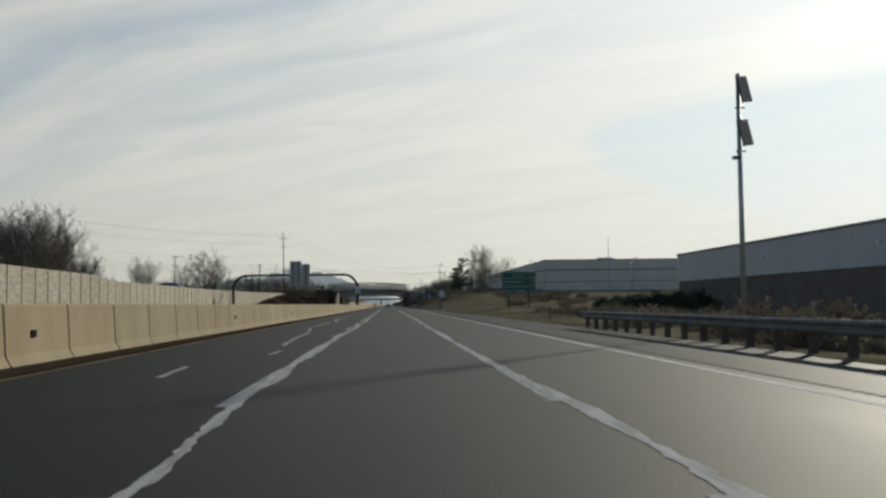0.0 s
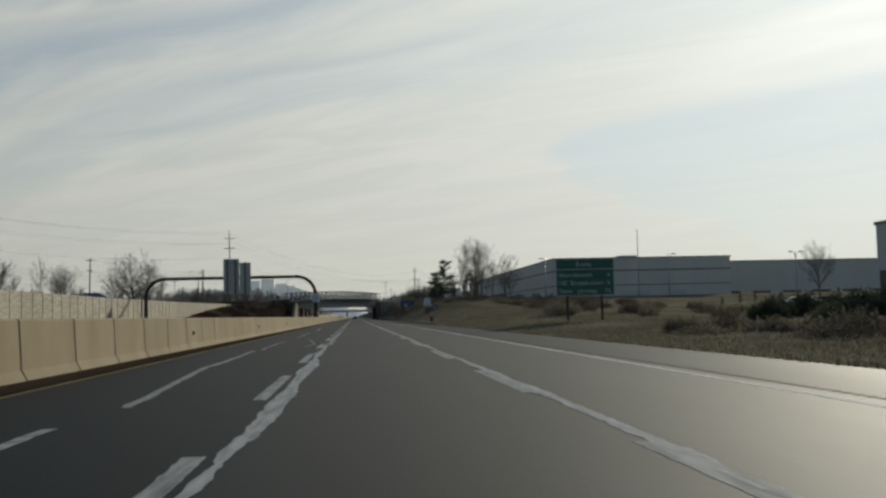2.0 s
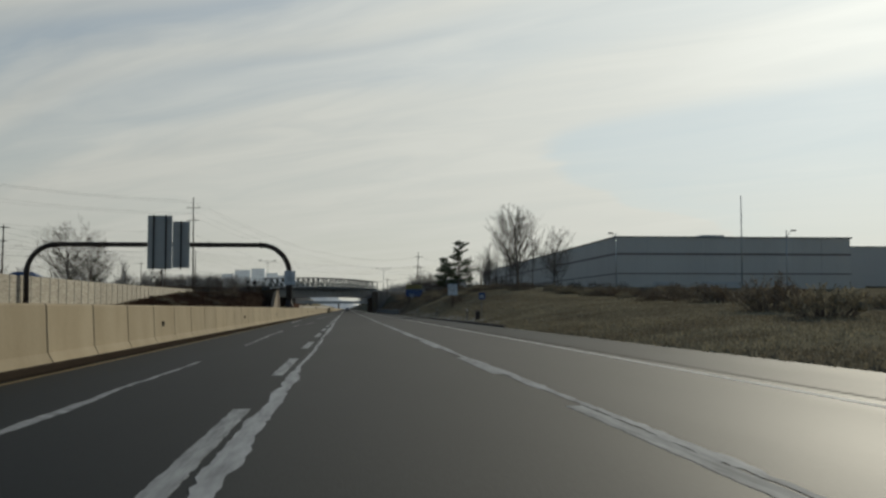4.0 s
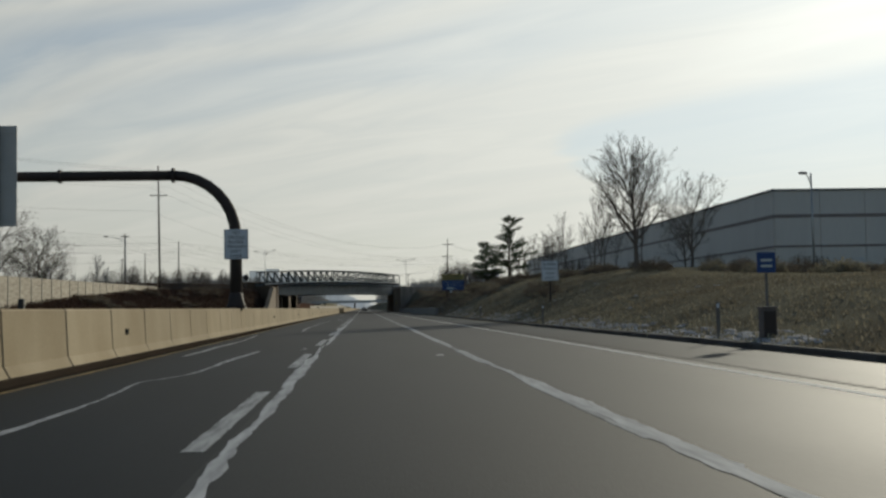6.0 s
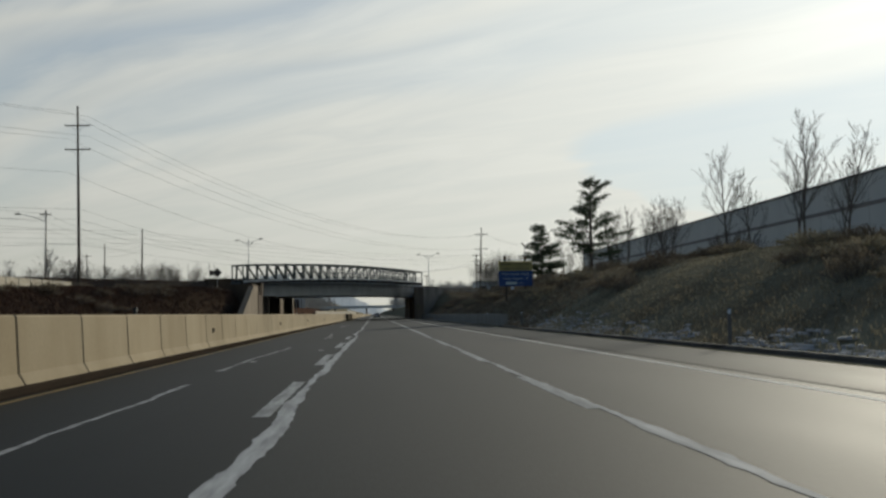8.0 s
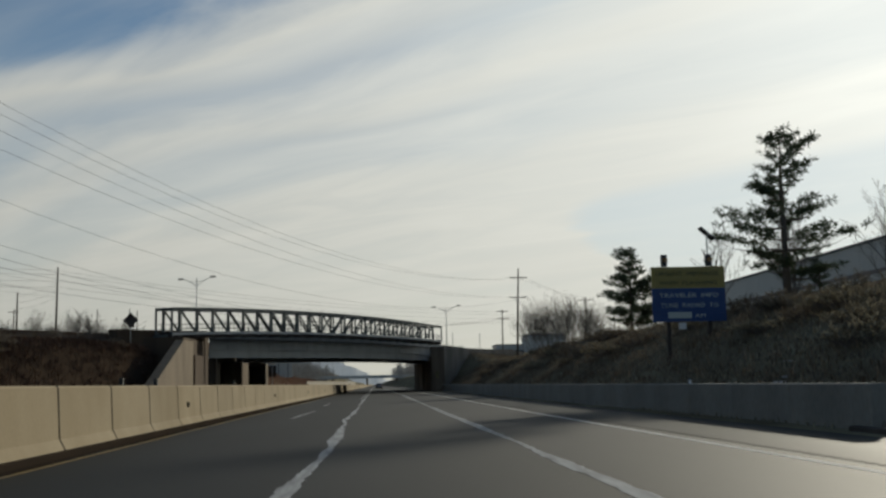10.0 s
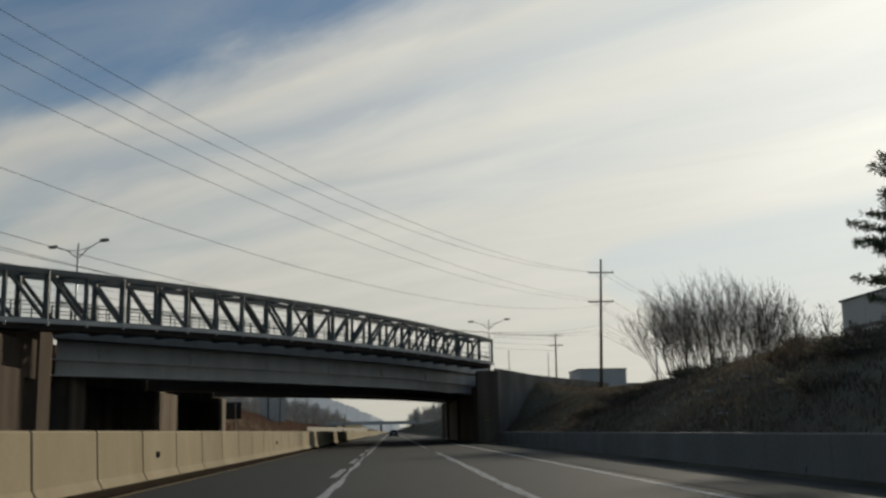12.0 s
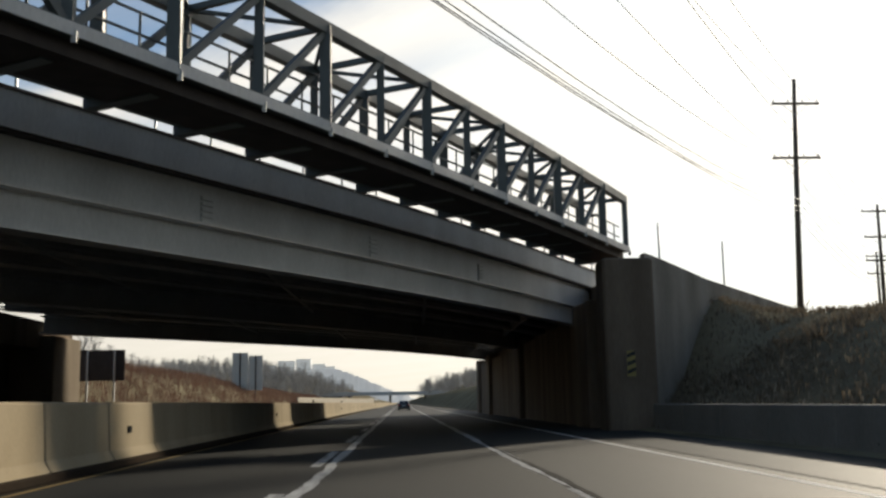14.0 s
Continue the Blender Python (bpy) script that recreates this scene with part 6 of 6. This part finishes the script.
# ---- old snow along the kerb ----
def snow():
    """Crumbled leftovers of ploughed snow: many small uneven lumps in broken runs."""
    s_ = Shape()
    for i in range(3150):
        if i < 3000:
            y_ = rng.uniform(190, 326)
            x_ = lerp(PAVE_R, y_) + 0.35 + abs(rng.gauss(0, 0.55 if y_ < 285 else 0.85))
        else:
            y_ = rng.uniform(205, 420)
            x_ = lerp(PAVE_R, y_) + rng.uniform(2.0, 9)
        run = noise.noise(Vector((0.0, y_ * 0.13, 40.0))) + 0.5 * noise.noise(Vector((x_ * 1.2, y_ * 0.5, 20.0)))
        if run < (-0.12 if i < 3000 else 0.22):
            continue
        a, b = rng.uniform(0.05, 0.26), rng.uniform(0.08, 0.8)
        h = rng.uniform(0.02, 0.08)
        ring_n = 8
        z = ground_z(x_, y_)
        jag = [rng.uniform(0.5, 1.3) for k in range(ring_n)]
        rings = []
        for q, hh in ((1.0, -0.4), (0.85, 0.5), (0.4, 1.0)):
            rings.append([(x_ + a * q * jag[k] * math.cos(6.283 * k / ring_n), y_ + b * q * jag[k] * math.sin(6.283 * k / ring_n), z + h * hh * (0.6 + 0.4 * jag[k])) for k in range(ring_n)])
        s_.loft(rings)
    return s_


tagged(part("snow_patches", snow(), M_SNOW, smooth=True), "grey-white remains of ploughed snow along the kerb", "snow", kind="stuff")


# ---- distance ----
def far_wood(name, x0, x1, y0, y1, n, h0, h1, seed, label):
    """A far belt of bare wood: many small ragged crowns of crossing twig blades."""
    r_ = random.Random(seed)
    s_ = Shape()
    for i in range(n):
        x, y = r_.uniform(x0, x1), r_.uniform(y0, y1)
        z = max(ground_z(x, y), 0)
        h = r_.uniform(h0, h1)
        w = h * r_.uniform(0.25, 0.4)
        s_.pipe([(x, y, z - 1), (x + r_.uniform(-0.3, 0.3), y, z + h * 0.9)], [h * 0.02, h * 0.004], 4, caps=False)
        for k in range(80):
            f = r_.uniform(0.22, 1.0)
            rad = w * math.sin(math.pi * min(0.98, f * 0.85 + 0.08)) * math.sqrt(r_.random())
            a = r_.uniform(0, 6.28)
            c = Vector((x + rad * math.cos(a), y + rad * math.sin(a), z + h * f))
            d = Vector((math.cos(a) * 0.7 + r_.gauss(0, 0.4), math.sin(a) * 0.7 + r_.gauss(0, 0.4), r_.uniform(0.3, 1.2))).normalized() * h * 0.10
            sd = Vector((r_.gauss(0, 1), r_.gauss(0, 1), 0)).normalized() * h * 0.007
            foot = Vector((x, y, z + h * max(0.12, f - 0.28)))
            s_.add([foot - sd, foot + sd, c + d * 0.4], [(0, 1, 2)])
            s_.add([c - sd, c + sd, c + d], [(0, 1, 2)])
            e = d.copy()
            e.rotate(Matrix.Rotation(r_.uniform(-1.2, 1.2), 3, "Z"))
            s_.add([c - d * 0.4 - sd, c - d * 0.4 + sd, c + e * 0.8], [(0, 1, 2)])
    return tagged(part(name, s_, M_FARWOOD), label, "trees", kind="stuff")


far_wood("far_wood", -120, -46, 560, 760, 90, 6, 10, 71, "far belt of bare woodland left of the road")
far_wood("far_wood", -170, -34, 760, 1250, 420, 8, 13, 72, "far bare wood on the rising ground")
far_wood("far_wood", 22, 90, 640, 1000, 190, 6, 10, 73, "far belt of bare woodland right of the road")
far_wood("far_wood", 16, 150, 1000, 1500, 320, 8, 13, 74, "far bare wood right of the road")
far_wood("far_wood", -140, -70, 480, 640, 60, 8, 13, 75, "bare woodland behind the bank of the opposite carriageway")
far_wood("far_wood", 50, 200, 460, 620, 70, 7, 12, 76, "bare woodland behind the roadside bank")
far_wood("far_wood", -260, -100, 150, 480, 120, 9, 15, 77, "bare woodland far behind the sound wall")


def ridge(x0, x1, y, h, seed, power=0.6):
    s_ = Shape()
    n = 260
    for i in range(n + 1):
        x = x0 + (x1 - x0) * i / n
        e = math.sin(math.pi * i / n) ** power
        z = h * e * (0.75 + 0.35 * noise.noise(Vector((x * 0.004, seed, 0)))) + 5 * noise.noise(Vector((x * 0.05, seed, 5))) + 4 * noise.noise(Vector((x * 0.21, seed, 7)))
        s_.v += [(x, y, -5), (x, y + 60, max(z, 0)), (x, y + 400, max(z, 0) * 0.6)]
    for i in range(n):
        for k in (0, 1):
            a = 3 * i + k
            s_.f.append((a, a + 3, a + 4, a + 1))
    return s_


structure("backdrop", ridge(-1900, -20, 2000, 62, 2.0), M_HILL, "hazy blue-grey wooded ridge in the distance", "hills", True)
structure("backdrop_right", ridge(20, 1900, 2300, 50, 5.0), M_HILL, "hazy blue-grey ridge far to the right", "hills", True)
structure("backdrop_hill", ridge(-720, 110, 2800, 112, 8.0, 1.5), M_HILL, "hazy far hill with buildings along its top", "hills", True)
